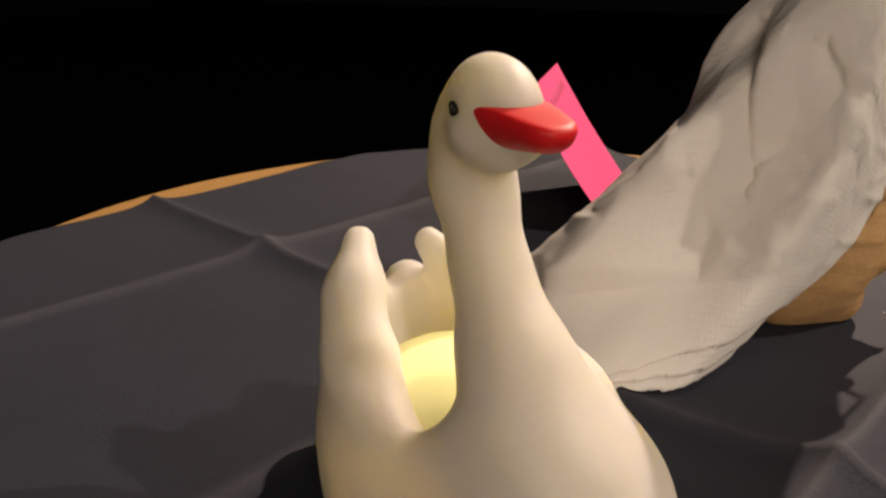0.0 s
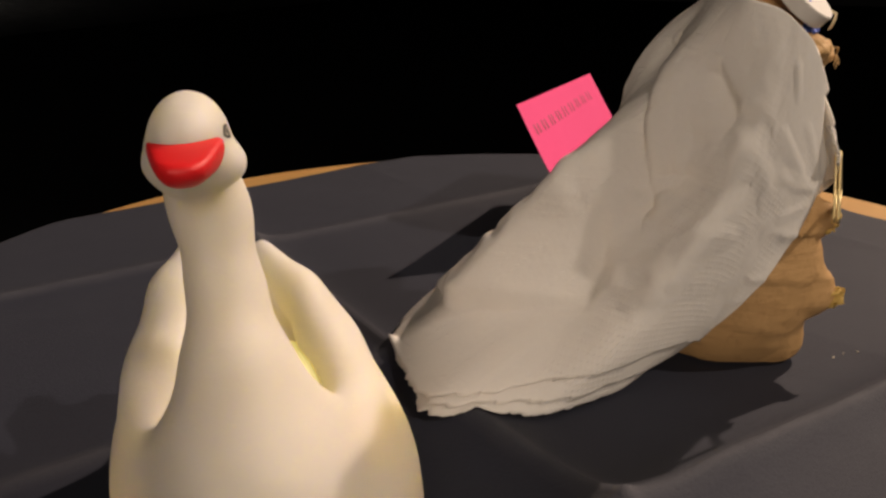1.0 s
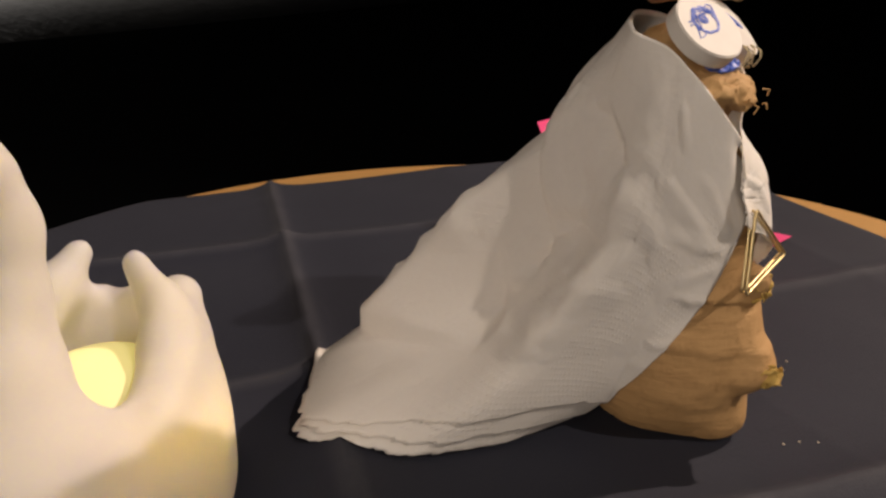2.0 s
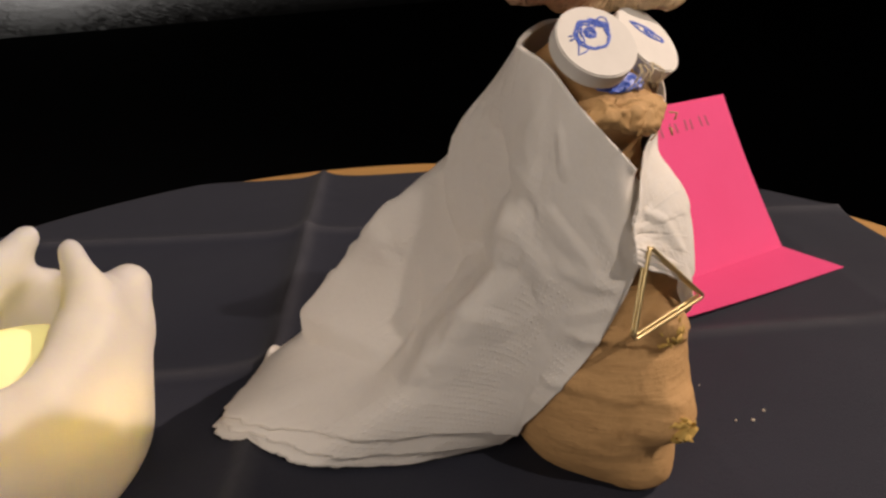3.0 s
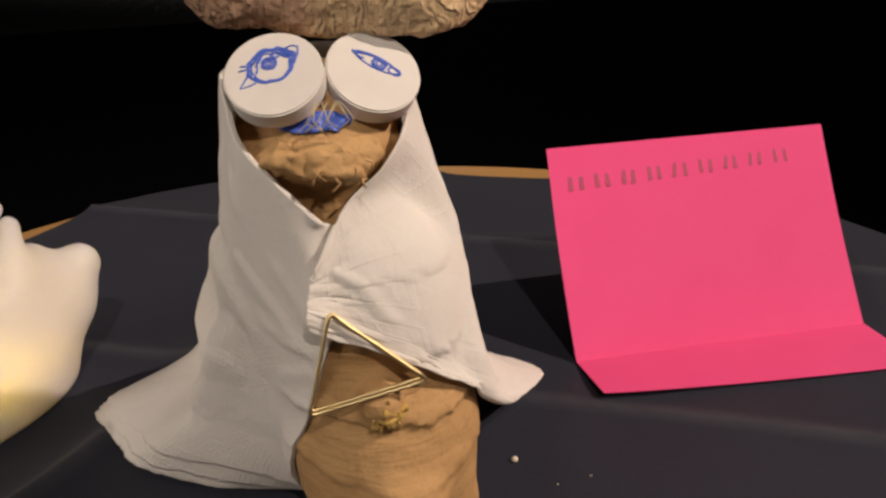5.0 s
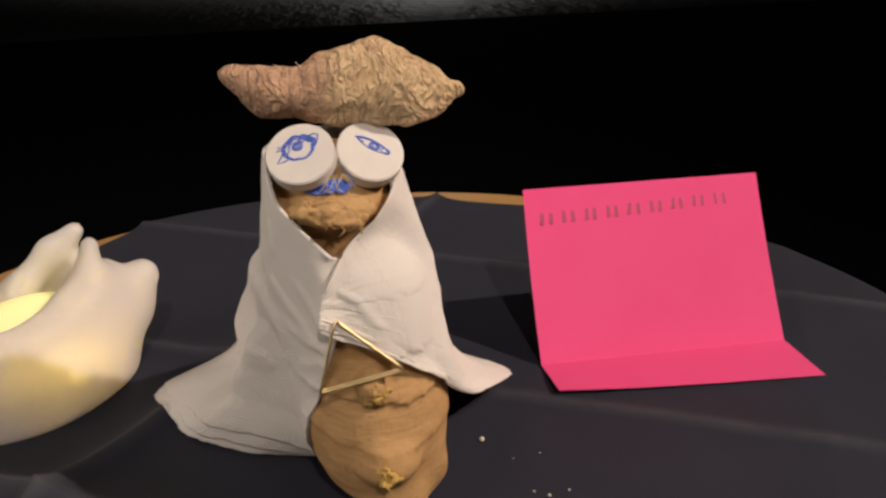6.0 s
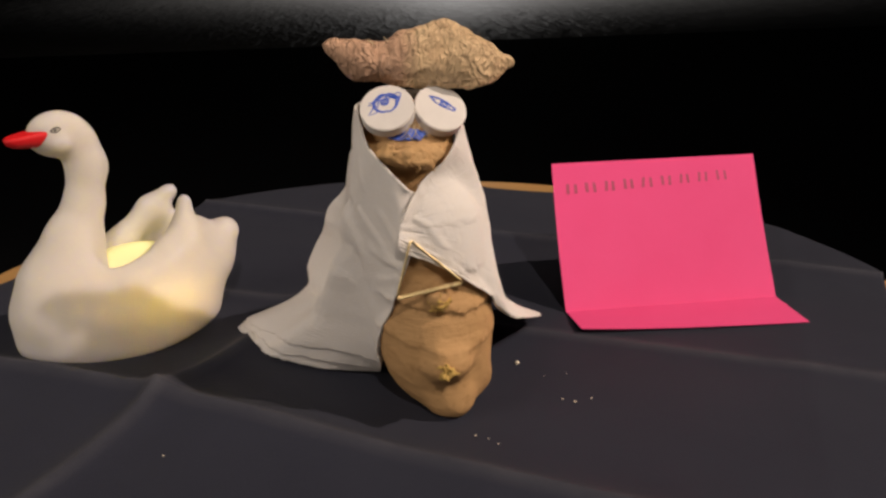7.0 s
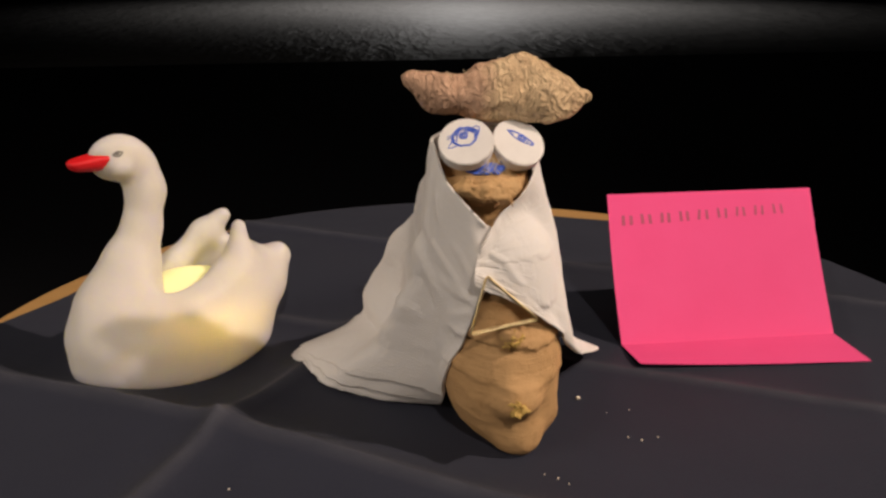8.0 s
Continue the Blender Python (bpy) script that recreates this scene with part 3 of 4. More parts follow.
def tablet(name, at, normal, turn, label, lines):
    """A round white tablet, bevelled, with ink lines given in its own plane."""
    root = empty(name, label, "tablet", group="tablets on the ginger root")
    r, h = 0.0065, 0.0030
    bm = bmesh.new()
    bmesh.ops.create_cone(bm, cap_ends=True, segments=96, radius1=r, radius2=r, depth=h, matrix=Matrix.Translation((0, 0, -h / 2)))
    rim = [e for e in bm.edges if len(e.link_faces) == 2 and any(len(q.verts) > 4 for q in e.link_faces)]
    bmesh.ops.bevel(bm, geom=rim, offset=0.00022, segments=2, affect="EDGES")
    part("disc", bm, CHALK, root, "", False)
    for pts in lines:
        part("ink_line", tube([(x * 0.001, y * 0.001, 0.00002) for x, y in pts], 0.00013, 6), INK, root, "blue ballpoint line")
    z = Vector(normal).normalized()
    x = Vector((1, 0, 0))
    x = (x - z * x.dot(z)).normalized()
    y = z.cross(x)
    root.matrix_basis = Matrix.Translation(at) @ Matrix((x, y, z)).transposed().to_4x4() @ pose(0, 0, 0, 0, 0, turn)


def arc(cx, cy, rx, ry, a0, a1, n=16, wob=0.0):
    return [(cx + rx * math.cos(a) + wob * math.sin(5 * a), cy + ry * math.sin(a) + wob * math.cos(7 * a)) for a in np.linspace(radians(a0), radians(a1), n)]


tablet("tablet", (-0.0614, -0.0533, 0.0830), (-0.14, -0.68, 0.72), 14, "thick round white tablet with a ringed blue ink drawing",
       [arc(0.1, 1.1, 3.0, 2.5, 0, 360, 40, 0.12), arc(0.2, 1.3, 3.3, 2.4, -20, 200, 32, 0.2), arc(0.0, 1.0, 2.7, 2.2, 30, 390, 40, 0.25), arc(0.3, 1.6, 2.9, 2.2, 10, 170, 24, 0.3),
        arc(0.2, 0.7, 2.5, 1.9, 180, 370, 24, 0.1), arc(0, 1.6, 1.0, 0.9, 0, 360, 20, 0.1), arc(0, 1.6, 0.7, 0.6, 0, 360, 16, 0.1), arc(0, 1.6, 0.35, 0.3, 0, 360, 10),
        [(-0.9, 1.9), (0.4, 2.5), (1.6, 2.1)], [(-2.6, 1.6), (-3.4, 0.6), (-4.6, -0.6), (-3.2, -0.7), (-2.0, -0.4), (-2.3, 0.6), (-2.6, 1.6)],
        [(2.2, 2.9), (3.6, 3.1), (4.3, 2.6), (3.9, 1.5), (3.2, 0.6), (2.6, 0.3), (3.3, 1.6), (2.9, 2.6)], [(-2.7, 1.9), (-4.0, 2.0)], [(-2.6, 2.3), (-3.6, 2.7)], [(-1.6, 3.0), (0.2, 3.9), (2.0, 3.3)], arc(0.2, 1.2, 2.1, 1.8, 20, 200, 24, 0.3), arc(0.4, 1.2, 2.4, 2.3, -60, 90, 20, 0.25), [(1.4, 2.9), (2.6, 1.4), (1.9, 3.2), (3.2, 1.8), (2.6, 3.0)], [(-2.2, 2.2), (-1.0, 3.0), (-1.8, 1.8), (-0.6, 2.8)]])
tablet("tablet", (-0.0482, -0.0511, 0.0820), (0.20, -0.70, 0.70), -30, "thick round white tablet with a slim blue ink drawing",
       [arc(-0.2, 0.4, 4.0, 1.9, 25, 155, 24), arc(-0.2, 2.4, 4.0, 2.0, 205, 335, 24), arc(0.1, 0.5, 3.8, 1.6, 30, 150, 20), arc(0.2, 1.35, 1.0, 0.95, 0, 360, 20, 0.08), arc(0.2, 1.35, 0.75, 0.7, 0, 360, 16, 0.05),
        arc(0.2, 1.4, 0.4, 0.4, 0, 360, 12), arc(2.5, 1.35, 0.9, 0.55, 0, 360, 16, 0.05), arc(-2.4, 1.45, 1.0, 0.45, 60, 300, 16)])


# ---- the white tissue cape ----
# each column: neck x, y, z; hem x, y, z
CAPE = (
    (-0.0533, -0.0602, 0.0590, -0.0659, -0.0323, 0.0010),
    (-0.0670, -0.0556, 0.0740, -0.0825, -0.0281, 0.0010),
    (-0.0686, -0.0495, 0.0800, -0.0995, -0.0175, 0.0010),
    (-0.0690, -0.0433, 0.0820, -0.1115, 0.0043, 0.0010),
    (-0.0640, -0.0392, 0.0830, -0.0872, 0.0278, 0.0010),
    (-0.0557, -0.0351, 0.0840, -0.0634, 0.0315, 0.0018),
    (-0.0477, -0.0358, 0.0830, -0.0268, 0.0154, 0.0012),
    (-0.0424, -0.0450, 0.0800, -0.0071, -0.0029, 0.0019),
    (-0.0451, -0.0531, 0.0725, -0.0256, -0.0390, 0.0184),
    (-0.0540, -0.0572, 0.0655, -0.0441, -0.0628, 0.0405),
    (-0.0598, -0.0618, 0.0585, -0.0610, -0.0634, 0.0505),
)

# how far each column hangs out of the straight line at the shoulder and below the middle: x, y; x, y
BELLY = (
    (-0.0024, -0.0056, -0.0031, -0.0080),
    (0.0012, -0.0031, 0.0041, -0.0055),
    (0.0033, -0.0056, 0.0072, -0.0080),
    (0.0077, -0.0056, 0.0208, -0.0099),
    (-0.0001, -0.0010, -0.0038, -0.0011),
    (-0.0021, -0.0040, -0.0026, -0.0046),
    (-0.0082, 0.0070, -0.0047, -0.0103),
    (-0.0041, -0.0030, -0.0125, -0.0129),
    (0.0035, 0.0046, 0.0002, -0.0046),
    (-0.0006, 0.0007, -0.0019, 0.0008),
    (0.0000, 0.0008, -0.0004, 0.0003),
)


def drape(c, b, v):
    """A point of a column, v down from the neck: a cubic through neck, shoulder, middle and hem."""
    top, bot = Vector(c[0:3]), Vector(c[3:6])
    knots = (0.0, 0.2, 0.55, 1.0)
    rows = (top, top.lerp(bot, 0.2) + Vector((b[0], b[1], 0)), top.lerp(bot, 0.55) + Vector((b[2], b[3], 0)), bot)
    p = Vector((0, 0, 0))
    for k in range(4):
        weight = 1.0
        for m in range(4):
            if m != k:
                weight *= (v - knots[m]) / (knots[k] - knots[m])
        p += rows[k] * weight
    return p


def clear_of(shape, pts, gap, rounds=5):
    """Push points out of a solid until they lie gap away from it."""
    p, gap = np.array(pts, float), np.array(gap)
    e = 0.0004
    for _ in range(rounds):
        f = shape([p[:, 0], p[:, 1], p[:, 2]])
        g = np.stack([(shape([p[:, k] + (e if k == i else 0) for k in range(3)]) - f) / e for i in range(3)], 1)
        g /= np.linalg.norm(g, axis=1)[:, None] + 1e-9
        p += g * np.clip(gap - f, 0, 0.004)[:, None]
    p[:, 2] = np.maximum(p[:, 2], 0.0004)
    return [Vector(q) for q in p]


def along(rows, u):
    """A smooth value between rows, u from 0 to 1."""
    n = len(rows) - 1
    i = min(int(u * n), n - 1)
    t = u * n - i
    p = [np.array(rows[min(max(i + k, 0), n)]) for k in (-1, 0, 1, 2)]
    soft = 0.5 * (2 * p[1] + (p[2] - p[0]) * t + (2 * p[0] - 5 * p[1] + 4 * p[2] - p[3]) * t * t + (3 * p[1] - p[0] - 3 * p[2] + p[3]) * t ** 3)
    return 0.45 * soft + 0.55 * (p[1] + (p[2] - p[1]) * t)


# folds of the sheet: u, v of the ends; half width and height in millimetres; the steep side
VALLEYS = (
    (0.500, 0.16, 0.405, 0.25, 7.0, -2.4, 1),
    (0.405, 0.24, 0.330, 0.46, 9.0, -3.8, 1), (0.330, 0.46, 0.300, 0.53, 8.0, -3.4, 1), (0.355, 0.54, 0.270, 0.79, 11.0, -4.0, 1),
    (0.435, 0.85, 0.370, 0.83, 11.0, -3.6, 1), (0.370, 0.83, 0.275, 0.79, 12.0, -4.6, 1), (0.275, 0.79, 0.185, 0.73, 12.0, -4.2, 1), (0.185, 0.73, 0.045, 0.69, 9.0, -2.2, 1),
    (0.310, 0.18, 0.245, 0.26, 6.0, -2.2, 1), (0.245, 0.26, 0.160, 0.26, 6.0, -1.8, 1), (0.310, 0.43, 0.230, 0.44, 7.0, -2.4, 1), (0.230, 0.44, 0.160, 0.40, 6.0, -1.8, 1),
    (0.210, 0.72, 0.315, 0.61, 6.0, -1.2, 1), (0.120, 0.40, 0.070, 0.48, 5.0, -1.0, 1),
)

# sharp crests laid on afterwards, in the same measure
CRESTS = (
    (0.315, 0.52, 0.270, 0.60, 7.0, 1.6, 1), (0.270, 0.60, 0.215, 0.67, 7.0, 1.3, 1), (0.325, 0.21, 0.280, 0.28, 5.0, 1.3, 1), (0.280, 0.28, 0.210, 0.31, 5.0, 1.2, 1),
    (0.210, 0.31, 0.100, 0.35, 5.0, 0.9, 1), (0.290, 0.50, 0.225, 0.54, 5.0, 1.1, 1), (0.225, 0.54, 0.130, 0.52, 5.0, 0.9, 1), (0.365, 0.20, 0.305, 0.38, 8.0, 1.4, 1),
    (0.420, 0.43, 0.385, 0.50, 5.0, 1.0, 1), (0.470, 0.69, 0.420, 0.65, 3.0, 1.0, 1), (0.440, 0.62, 0.420, 0.56, 3.0, 0.9, -1), (0.110, 0.23, 0.050, 0.26, 3.0, 0.9, 1), (0.125, 0.08, 0.105, 0.12, 2.6, 0.7, 1),
)

# small puckers round the clip, on both panels
PUCKERS = (
    (0.060, 0.16, 0.020, 0.21, 1.3, 0.7, 1), (0.070, 0.32, 0.015, 0.27, 1.3, 0.7, -1), (0.045, 0.40, 0.012, 0.32, 1.2, 0.6, 1),
    (0.945, 0.32, 0.915, 0.43, 1.7, 0.7, 1), (0.915, 0.43, 0.900, 0.62, 1.7, 0.7, 1), (0.985, 0.70, 0.930, 0.78, 1.5, 0.7, -1), (0.985, 0.50, 0.940, 0.52, 1.5, -0.6, 1),
    (0.860, 0.35, 0.870, 0.70, 2.5, 0.6, 1), (0.975, 0.85, 0.900, 0.90, 1.4, 0.6, 1), (0.820, 0.45, 0.835, 0.85, 2.6, -0.6, 1),
)


def fold_relief(u, v, lines, steep, gentle):
    """Straight-sided folds that rise slowly on one side and drop on the other; where two meet, the deeper one stays."""
    h = 0.0
    for u0, v0, u1, v1, w, mm, side in lines:
        ax, ay, bx, by, px, py = u0 * 244, v0 * 100, u1 * 244, v1 * 100, u * 244, v * 100
        if px < min(ax, bx) - 25 or px > max(ax, bx) + 25:
            continue
        dx, dy = bx - ax, by - ay
        t = min(max(((px - ax) * dx + (py - ay) * dy) / (dx * dx + dy * dy), 0), 1)
        ox, oy = px - ax - dx * t, py - ay - dy * t
        w = w * (steep if side * (dx * oy - dy * ox) > 0 else gentle)
        one = mm * 0.001 * max(0.0, 1 - math.hypot(ox, oy) / w)
        if abs(one) > abs(h):
            h = one
    return h


def even(pts, nu, nv, rounds):
    """Let a draped sheet relax, edges held."""
    p = np.array(pts, float).reshape(nu + 1, nv + 1, 3)
    for _ in range(rounds):
        q = p.copy()
        q[1:-1, 1:-1] = 0.5 * p[1:-1, 1:-1] + 0.125 * (p[:-2, 1:-1] + p[2:, 1:-1] + p[1:-1, :-2] + p[1:-1, 2:])
        for row in (0, -1):
            q[row, 1:-1] = 0.5 * p[row, 1:-1] + 0.25 * (p[row, :-2] + p[row, 2:])
        q[1:-1, 0] = 0.5 * p[1:-1, 0] + 0.25 * (p[:-2, 0] + p[2:, 0])
        p = q
    return p.reshape(-1, 3)


def settle(p, stretch, rounds, gaps):
    """Let a sheet with a little too much paper in it buckle into creases over the root and the table."""
    home = p.copy()
    nu, nv = p.shape[0], p.shape[1]
    hold = np.full((nu, nv, 1), 0.012)
    hold[:, 0], hold[:, -1], hold[0], hold[-1] = 0.6, 0.12, 0.15, 0.3
    hold[int(nu * 0.80):] = np.maximum(hold[int(nu * 0.80):], 0.05)
    links = []
    for di, dj, stiff in ((1, 0, 1.0), (0, 1, 1.0), (1, 1, 0.7), (1, -1, 0.7), (2, 0, 0.10), (0, 2, 0.10), (4, 0, 0.05), (0, 4, 0.05)):
        a = (slice(0, nu - di), slice(max(0, -dj), nv - max(0, dj)))
        b = (slice(di, nu), slice(max(0, dj), nv + min(0, dj)))
        links.append((a, b, stiff, np.linalg.norm(p[b] - p[a], axis=2) * stretch))
    for step in range(rounds):
        move, count = np.zeros_like(p), np.full((nu, nv, 1), 1e-6)
        for a, b, stiff, rest in links:
            d = p[b] - p[a]
            size = np.linalg.norm(d, axis=2)
            push = d * (stiff * 0.5 * (1 - rest / np.maximum(size, 1e-7)))[..., None]
            move[a] += push
            move[b] -= push
            count[a] += stiff
            count[b] += stiff
        p = p + 1.6 * move / count
        p += (home - p) * hold
        if step % 10 == 9 or step == rounds - 1:
            p = np.array(clear_of(root_shape, p.reshape(-1, 3), 0.0009 + gaps.reshape(-1), 2)).reshape(nu, nv, 3)
            p[..., 2] = np.maximum(p[..., 2], 0.0012)
    return p


def cape_sheet():
    """The whole wrapped sheet as a grid over u (round) and v (down)."""
    nu, nv = 200, 100
    bare, relief, gaps = [], [], []
    for i in range(nu + 1):
        u = i / nu
        c, b = along(CAPE, u), along(BELLY, u)
        out = Vector((c[3] + 0.051, c[4] + 0.045, 0)).normalized()
        for j in range(nv + 1):
            v = j / nv
            p = drape(c, b, v)
            p += out * 0.004 * math.exp(-abs(u - 0.30) / 0.018) * v ** 7
            q = Vector((u * 10, v * 5, 1.3))
            calm = min(1, 0.15 + v * 3) * min(1, 0.2 + 12 * u) * (0.35 if u > 0.78 else 1)
            crumple = 0.0007 * (noise.noise(q * 1.3) + 0.6 * noise.noise(q * 3.1) + 0.4 * noise.noise(q * 6.3)) * calm
            bare.append(p - out * 0.0008)
            relief.append(out * (crumple + (0.5 + 0.7 * min(max((u - 0.23) / 0.1, 0), 1)) * fold_relief(u, v, VALLEYS, 0.6, 1.3)))
            gaps.append(0.0010 * min(max((u - 0.78) / 0.12, 0), 1) - 0.0006 * max(0, 1 - v / 0.15) - 0.0005 * max(0, 1 - u / 0.08))
    gaps = np.array(gaps)
    base = even(clear_of(root_shape, bare, 0.0010 + gaps), nu, nv, 18)
    start = base + np.array([tuple(r) for r in relief])
    return overlap(settle(start.reshape(nu + 1, nv + 1, 3), 1.007, 140, gaps))


def overlap(p):
    """Lay the sheet's end over its beginning where the two panels cross in front."""
    first, last = p[:26].copy(), p[174:].copy()

    def nearest(a, b):
        a, b = a.reshape(-1, 3), b.reshape(-1, 3)
        d = (a[:, None, 0] - b[None, :, 0]) ** 2 + (a[:, None, 2] - b[None, :, 2]) ** 2
        k = d.argmin(1)
        return b[k, 1], d[np.arange(len(a)), k] < 0.0012 ** 2

    for _ in range(2):
        y, near = nearest(first, last)
        flat = first.reshape(-1, 3)
        flat[:, 1] = np.where(near, np.maximum(flat[:, 1], y + 0.0012), flat[:, 1])
        first = np.array(clear_of(root_shape, flat, 0.0003, 3)).reshape(first.shape)
        y, near = nearest(last, first)
        flat = last.reshape(-1, 3)
        flat[:, 1] = np.where(near, np.minimum(flat[:, 1], y - 0.0010), flat[:, 1])
        last = flat.reshape(last.shape)
    shift = np.zeros_like(p)
    shift[:26], shift[174:] = first - p[:26], last - p[174:]
    for _ in range(6):
        shift[1:-1, 1:-1] = 0.5 * shift[1:-1, 1:-1] + 0.125 * (shift[:-2, 1:-1] + shift[2:, 1:-1] + shift[1:-1, :-2] + shift[1:-1, 2:])
    return p + shift


def ply(name, parent, sheet, normal, reach, offset, lift, seed, u1):
    """One layer of the tissue, cut from the sheet down to reach and set off from it."""
    nu, nv = 300, 150
    rows, cols = sheet.shape[0] - 1, sheet.shape[1] - 1
    verts, uvs, faces = [], [], []
    for i in range(nu + 1):
        u = u1 * i / nu
        ragged = 0.008 * noise.noise(Vector((u * 60, seed, 0.5))) + 0.006 * noise.noise(Vector((u * 260, seed, 2.5)))
        low = min(1.0, reach + (0.98 - reach) * min(max((u - 0.06) / 0.26, 0), 1) ** 1.5) + ragged
        for j in range(nv + 1):
            v = min(j / nv * low, 1.0)
            a, b = u * rows, v * cols
            i0, j0 = min(int(a), rows - 1), min(int(b), cols - 1)
            fa, fb = a - i0, b - j0
            mix = ((1 - fa) * (1 - fb), fa * (1 - fb), (1 - fa) * fb, fa * fb)
            at = [(i0, j0), (i0 + 1, j0), (i0, j0 + 1), (i0 + 1, j0 + 1)]
            p = sum(sheet[k] * m for k, m in zip(at, mix))
            n = sum(normal[k] * m for k, m in zip(at, mix))
            rise = offset + 0.0004 * min(max((u - 0.86) / 0.05, 0), 1) + lift * min(max((v - 0.60) / 0.25, 0), 1) ** 2 * min(max((0.42 - u) / 0.08, 0), 1)
            p = p + n * (rise + (0.6 + 0.4 * min(max((u - 0.25) / 0.08, 0), 1)) * fold_relief(u, v, CRESTS, 0.7, 1.4) + 0.55 * fold_relief(u, v, PUCKERS, 1.6, 2.4))
            verts.append((p[0], p[1], max(p[2], cloth_height(p[0], p[1]) + 0.0008 + offset)))
            uvs.append((u * 0.244, v * 0.10))
    for i in range(nu):
        for j in range(nv):
            a = i * (nv + 1) + j
            faces.append((a, a + 1, a + nv + 2, a + nv + 1))
    verts = even(verts, nu, nv, 1)
    ob = mesh_object(name, [tuple(q) for q in verts], faces, TISSUE)
    layer = ob.data.uv_layers.new(name="UVMap")
    for loop in ob.data.loops:
        layer.data[loop.index].uv = uvs[loop.vertex_index]
    mod = ob.modifiers.new("thickness", "SOLIDIFY")
    mod.thickness, mod.offset = 0.00025, -1
    return adopt(ob, parent)


def tissue_cape():
    root = empty("paper_napkin_cape", "white embossed paper napkin wrapped round the ginger root like a cape", "napkin", (-0.051, -0.045, 0))
    sheet = cape_sheet()
    along_u, along_v = np.gradient(sheet, axis=0), np.gradient(sheet, axis=1)
    normal = np.cross(along_u, along_v)
    normal /= np.linalg.norm(normal, axis=2)[..., None] + 1e-12
    away = sheet - np.array((-0.051, -0.045, 0.03))
    if (normal * away).sum() < 0:
        normal = -normal
    ply("outer_ply", root, sheet, normal, 0.85, 0.0002, 0.0008, 1.3, 1.0)
    ply("middle_ply", root, sheet, normal, 0.94, -0.00005, 0.0004, 2.7, 0.45)
    ply("inner_ply", root, sheet, normal, 1.0, -0.0003, 0.0, 4.1, 0.77)


tissue_cape()


def paper_clip():
    a, b, c = Vector((-0.0576, -0.0633, 0.0528)), Vector((-0.0450, -0.0645, 0.0414)), Vector((-0.0616, -0.0651, 0.0385))
    pts = []
    for back in (0.0, 1.0):
        lift, mid = Vector((0, 0.0008, 0)) * back, (a + b + c) / 3
        for p, q in ((a, b), (b, c), (c, a)):
            p, q = p.lerp(mid, 0.022 * back) + lift, q.lerp(mid, 0.022 * back) + lift
            pts += [p.lerp(q, t) for t in (0.03, 0.10, 0.5, 0.90, 0.97)]
    ob = mesh_from(tube(pts, 0.00029, 8), "paper_clip", BRASS)
    tagged(ob, "triangular brass wire paper clip holding the napkin closed", "paper clip")


paper_clip()


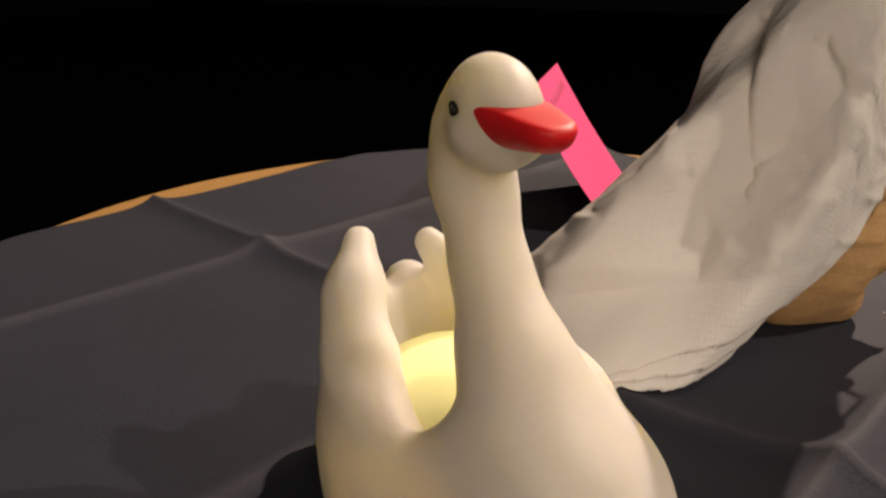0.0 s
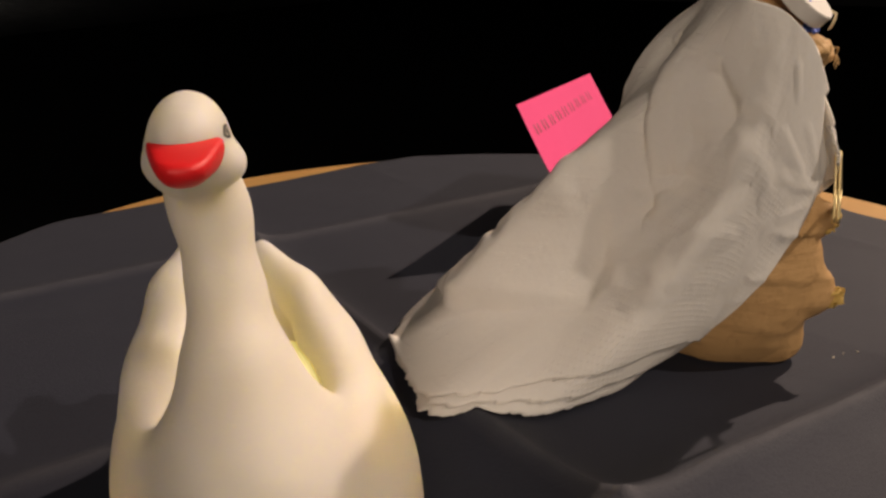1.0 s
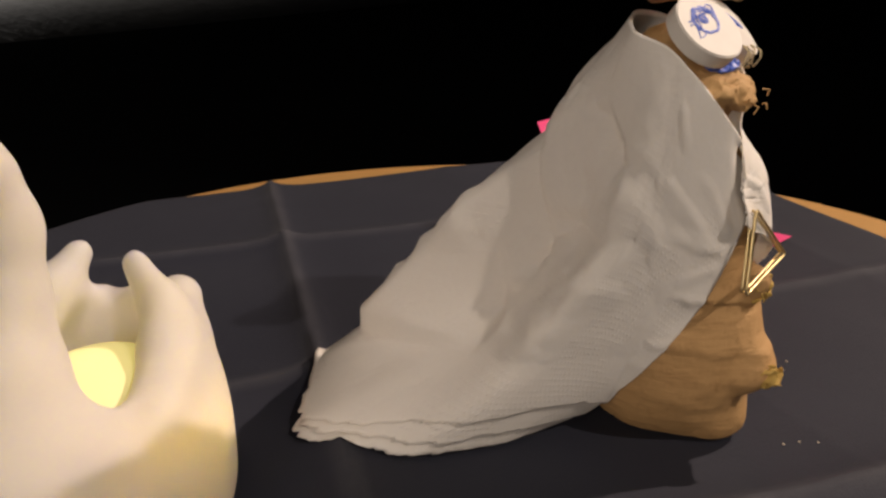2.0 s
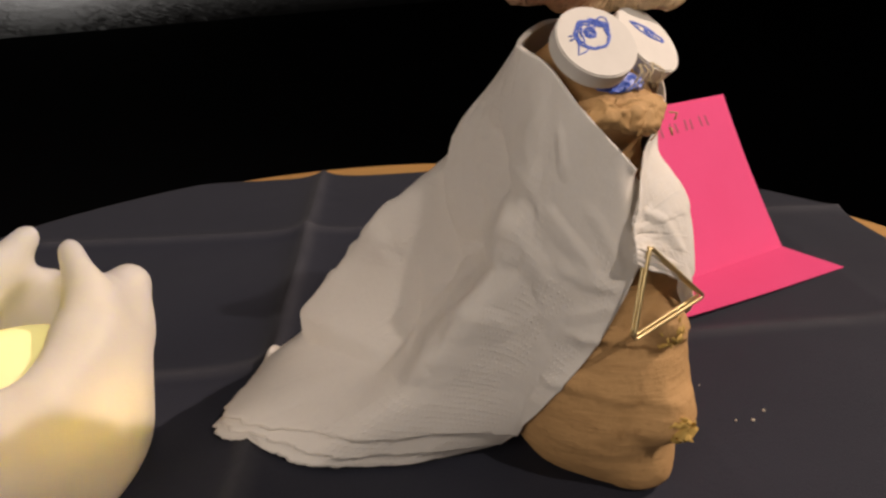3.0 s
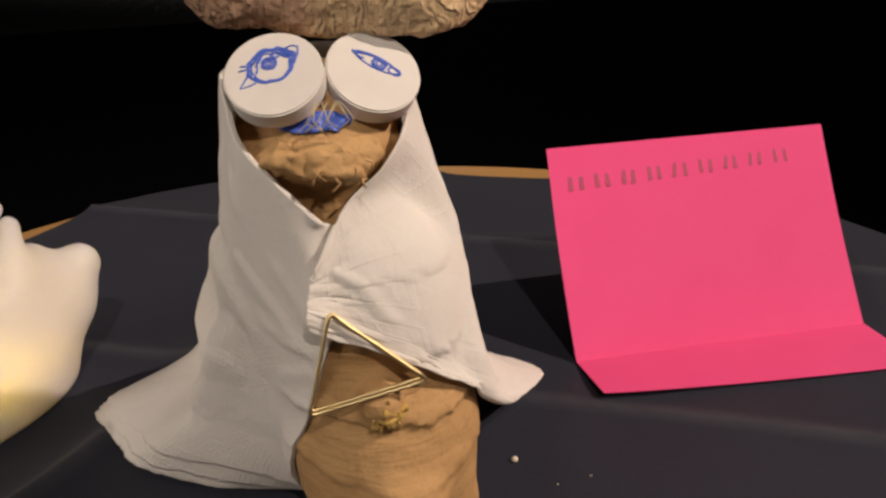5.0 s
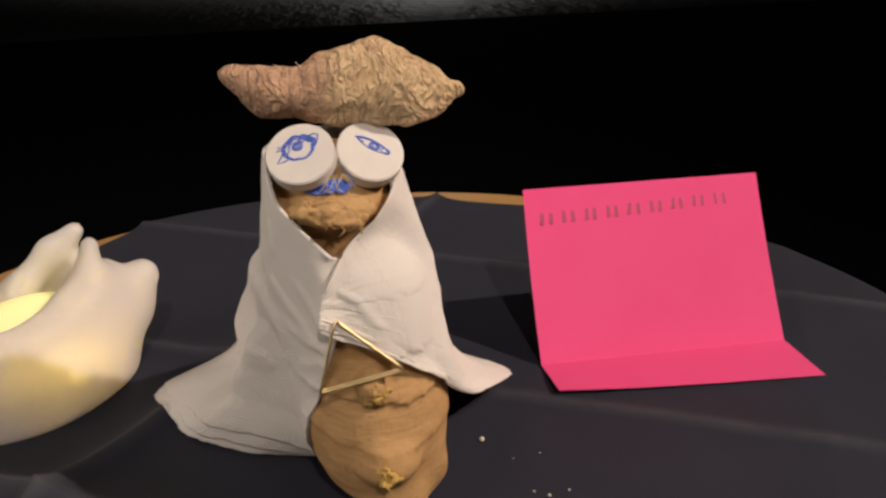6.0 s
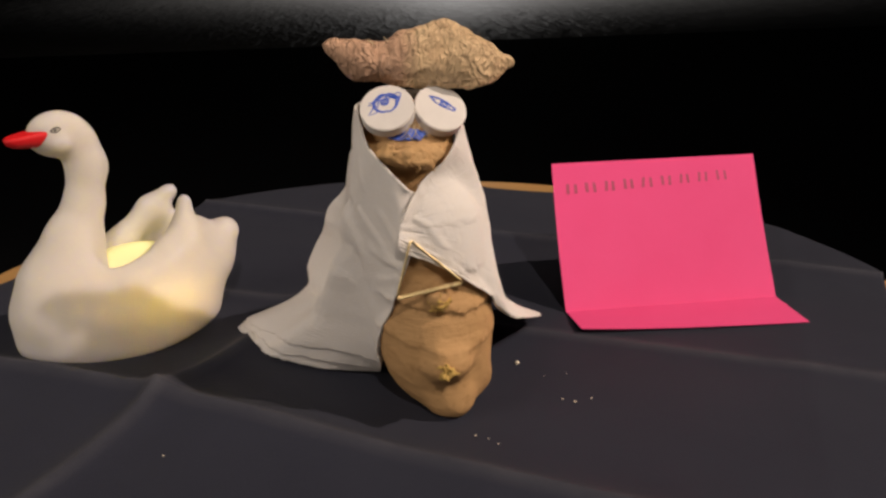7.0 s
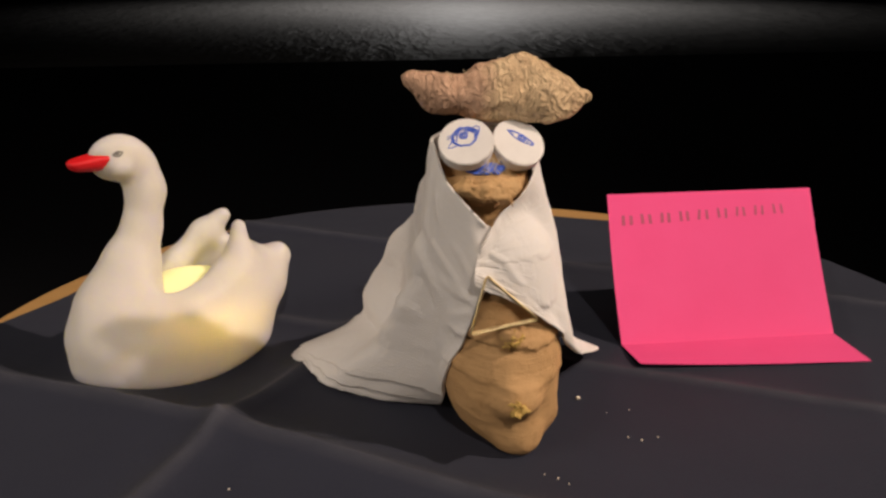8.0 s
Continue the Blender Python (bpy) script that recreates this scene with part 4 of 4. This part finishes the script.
# ---- the pink note ----
def pink_note():
    root = empty("folded_note", "bright pink square paper note folded to stand, with faded writing", "paper note")
    w, lean, length, flap = 0.076, 0.030, 0.0535, 0.021
    up = Vector((0.0015, lean, 0.0437)).normalized()

    def sheet(name, fn, nu, nv, label):
        verts = [fn(i / nu, j / nv) for i in range(nu + 1) for j in range(nv + 1)]
        faces = [(i * (nv + 1) + j, (i + 1) * (nv + 1) + j, (i + 1) * (nv + 1) + j + 1, i * (nv + 1) + j + 1) for i in range(nu) for j in range(nv)]
        ob = mesh_object(name, verts, faces, PINK, False)
        mod = ob.modifiers.new("thickness", "SOLIDIFY")
        mod.thickness, mod.offset = 0.00012, 0
        return adopt(ob, root, label)

    def face(u, v):
        bow = 0.0012 * math.sin(math.pi * v) * (1 - 0.5 * u)
        return Vector((u * w, 0, 0.0006)) + up * (v * length) + Vector((0, bow, -bow * 0.7))

    def foot(u, v):
        lift = 0.0016 * (1 - u) ** 3 * v
        return Vector((u * w + 0.0005 * v, -v * flap * (0.80 + 0.2 * u) , 0.0006 + lift))

    sheet("standing_face", face, 24, 24, "")
    sheet("folded_foot", foot, 24, 8, "")
    # nine faded pencilled capitals, as plain upright bars
    out = Vector((0, -up.z, up.y))
    rnd = random.Random(3)
    for k in range(9):
        high = 0.0056 - 0.00018 * k
        for side in (-1, 1):
            at = face(0.088 + 0.092 * k, 0.835 + 0.0040 * k) + out * 0.00010 + Vector((side * 0.00135 + rnd.uniform(-0.0002, 0.0002), 0, 0))
            bm = bmesh.new()
            bmesh.ops.create_cube(bm, size=1, matrix=Matrix.Translation(at) @ Matrix((Vector((1, 0, 0)), up, out)).transposed().to_4x4() @ pose(0, 0, 0, 0, 0, rnd.uniform(-9, 4)) @ Matrix.Diagonal((0.00105 - 0.00004 * k, high * rnd.uniform(0.88, 1.0), 0.00006, 1)))
            part("writing_bar", bm, PENCIL, root, "faded grey pencil bar", False)


pink_note()


# ---- crumbs ----
def crumbs():
    rnd = random.Random(7)
    spots = ((-0.024, -0.032, 1.5), (-0.016, -0.054, 0.6), (-0.013, -0.056, 0.7), (-0.008, -0.055, 0.6), (-0.043, -0.069, 0.5), (-0.038, -0.074, 0.5),
             (-0.121, -0.067, 0.6), (-0.040, -0.071, 0.4), (-0.011, -0.040, 0.4), (-0.018, -0.041, 0.35))
    for x, y, mm in spots:
        bm = bmesh.new()
        bmesh.ops.create_icosphere(bm, subdivisions=2, radius=mm * 0.0005)
        for v in bm.verts:
            v.co *= 1 + 0.5 * noise.noise(v.co * 2500 + Vector((x * 900, y * 900, 0)))
            v.co.z *= 0.7
        ob = part("crumb", bm, CRUMB, None)
        ob.location = (x, y, cloth_height(x, y) + mm * 0.0003)
        ob.rotation_euler = (0, 0, rnd.uniform(0, 6))
        tagged(ob, "tiny pale crumb lying on the black napkin", "crumb", "crumbs on the napkin")


crumbs()
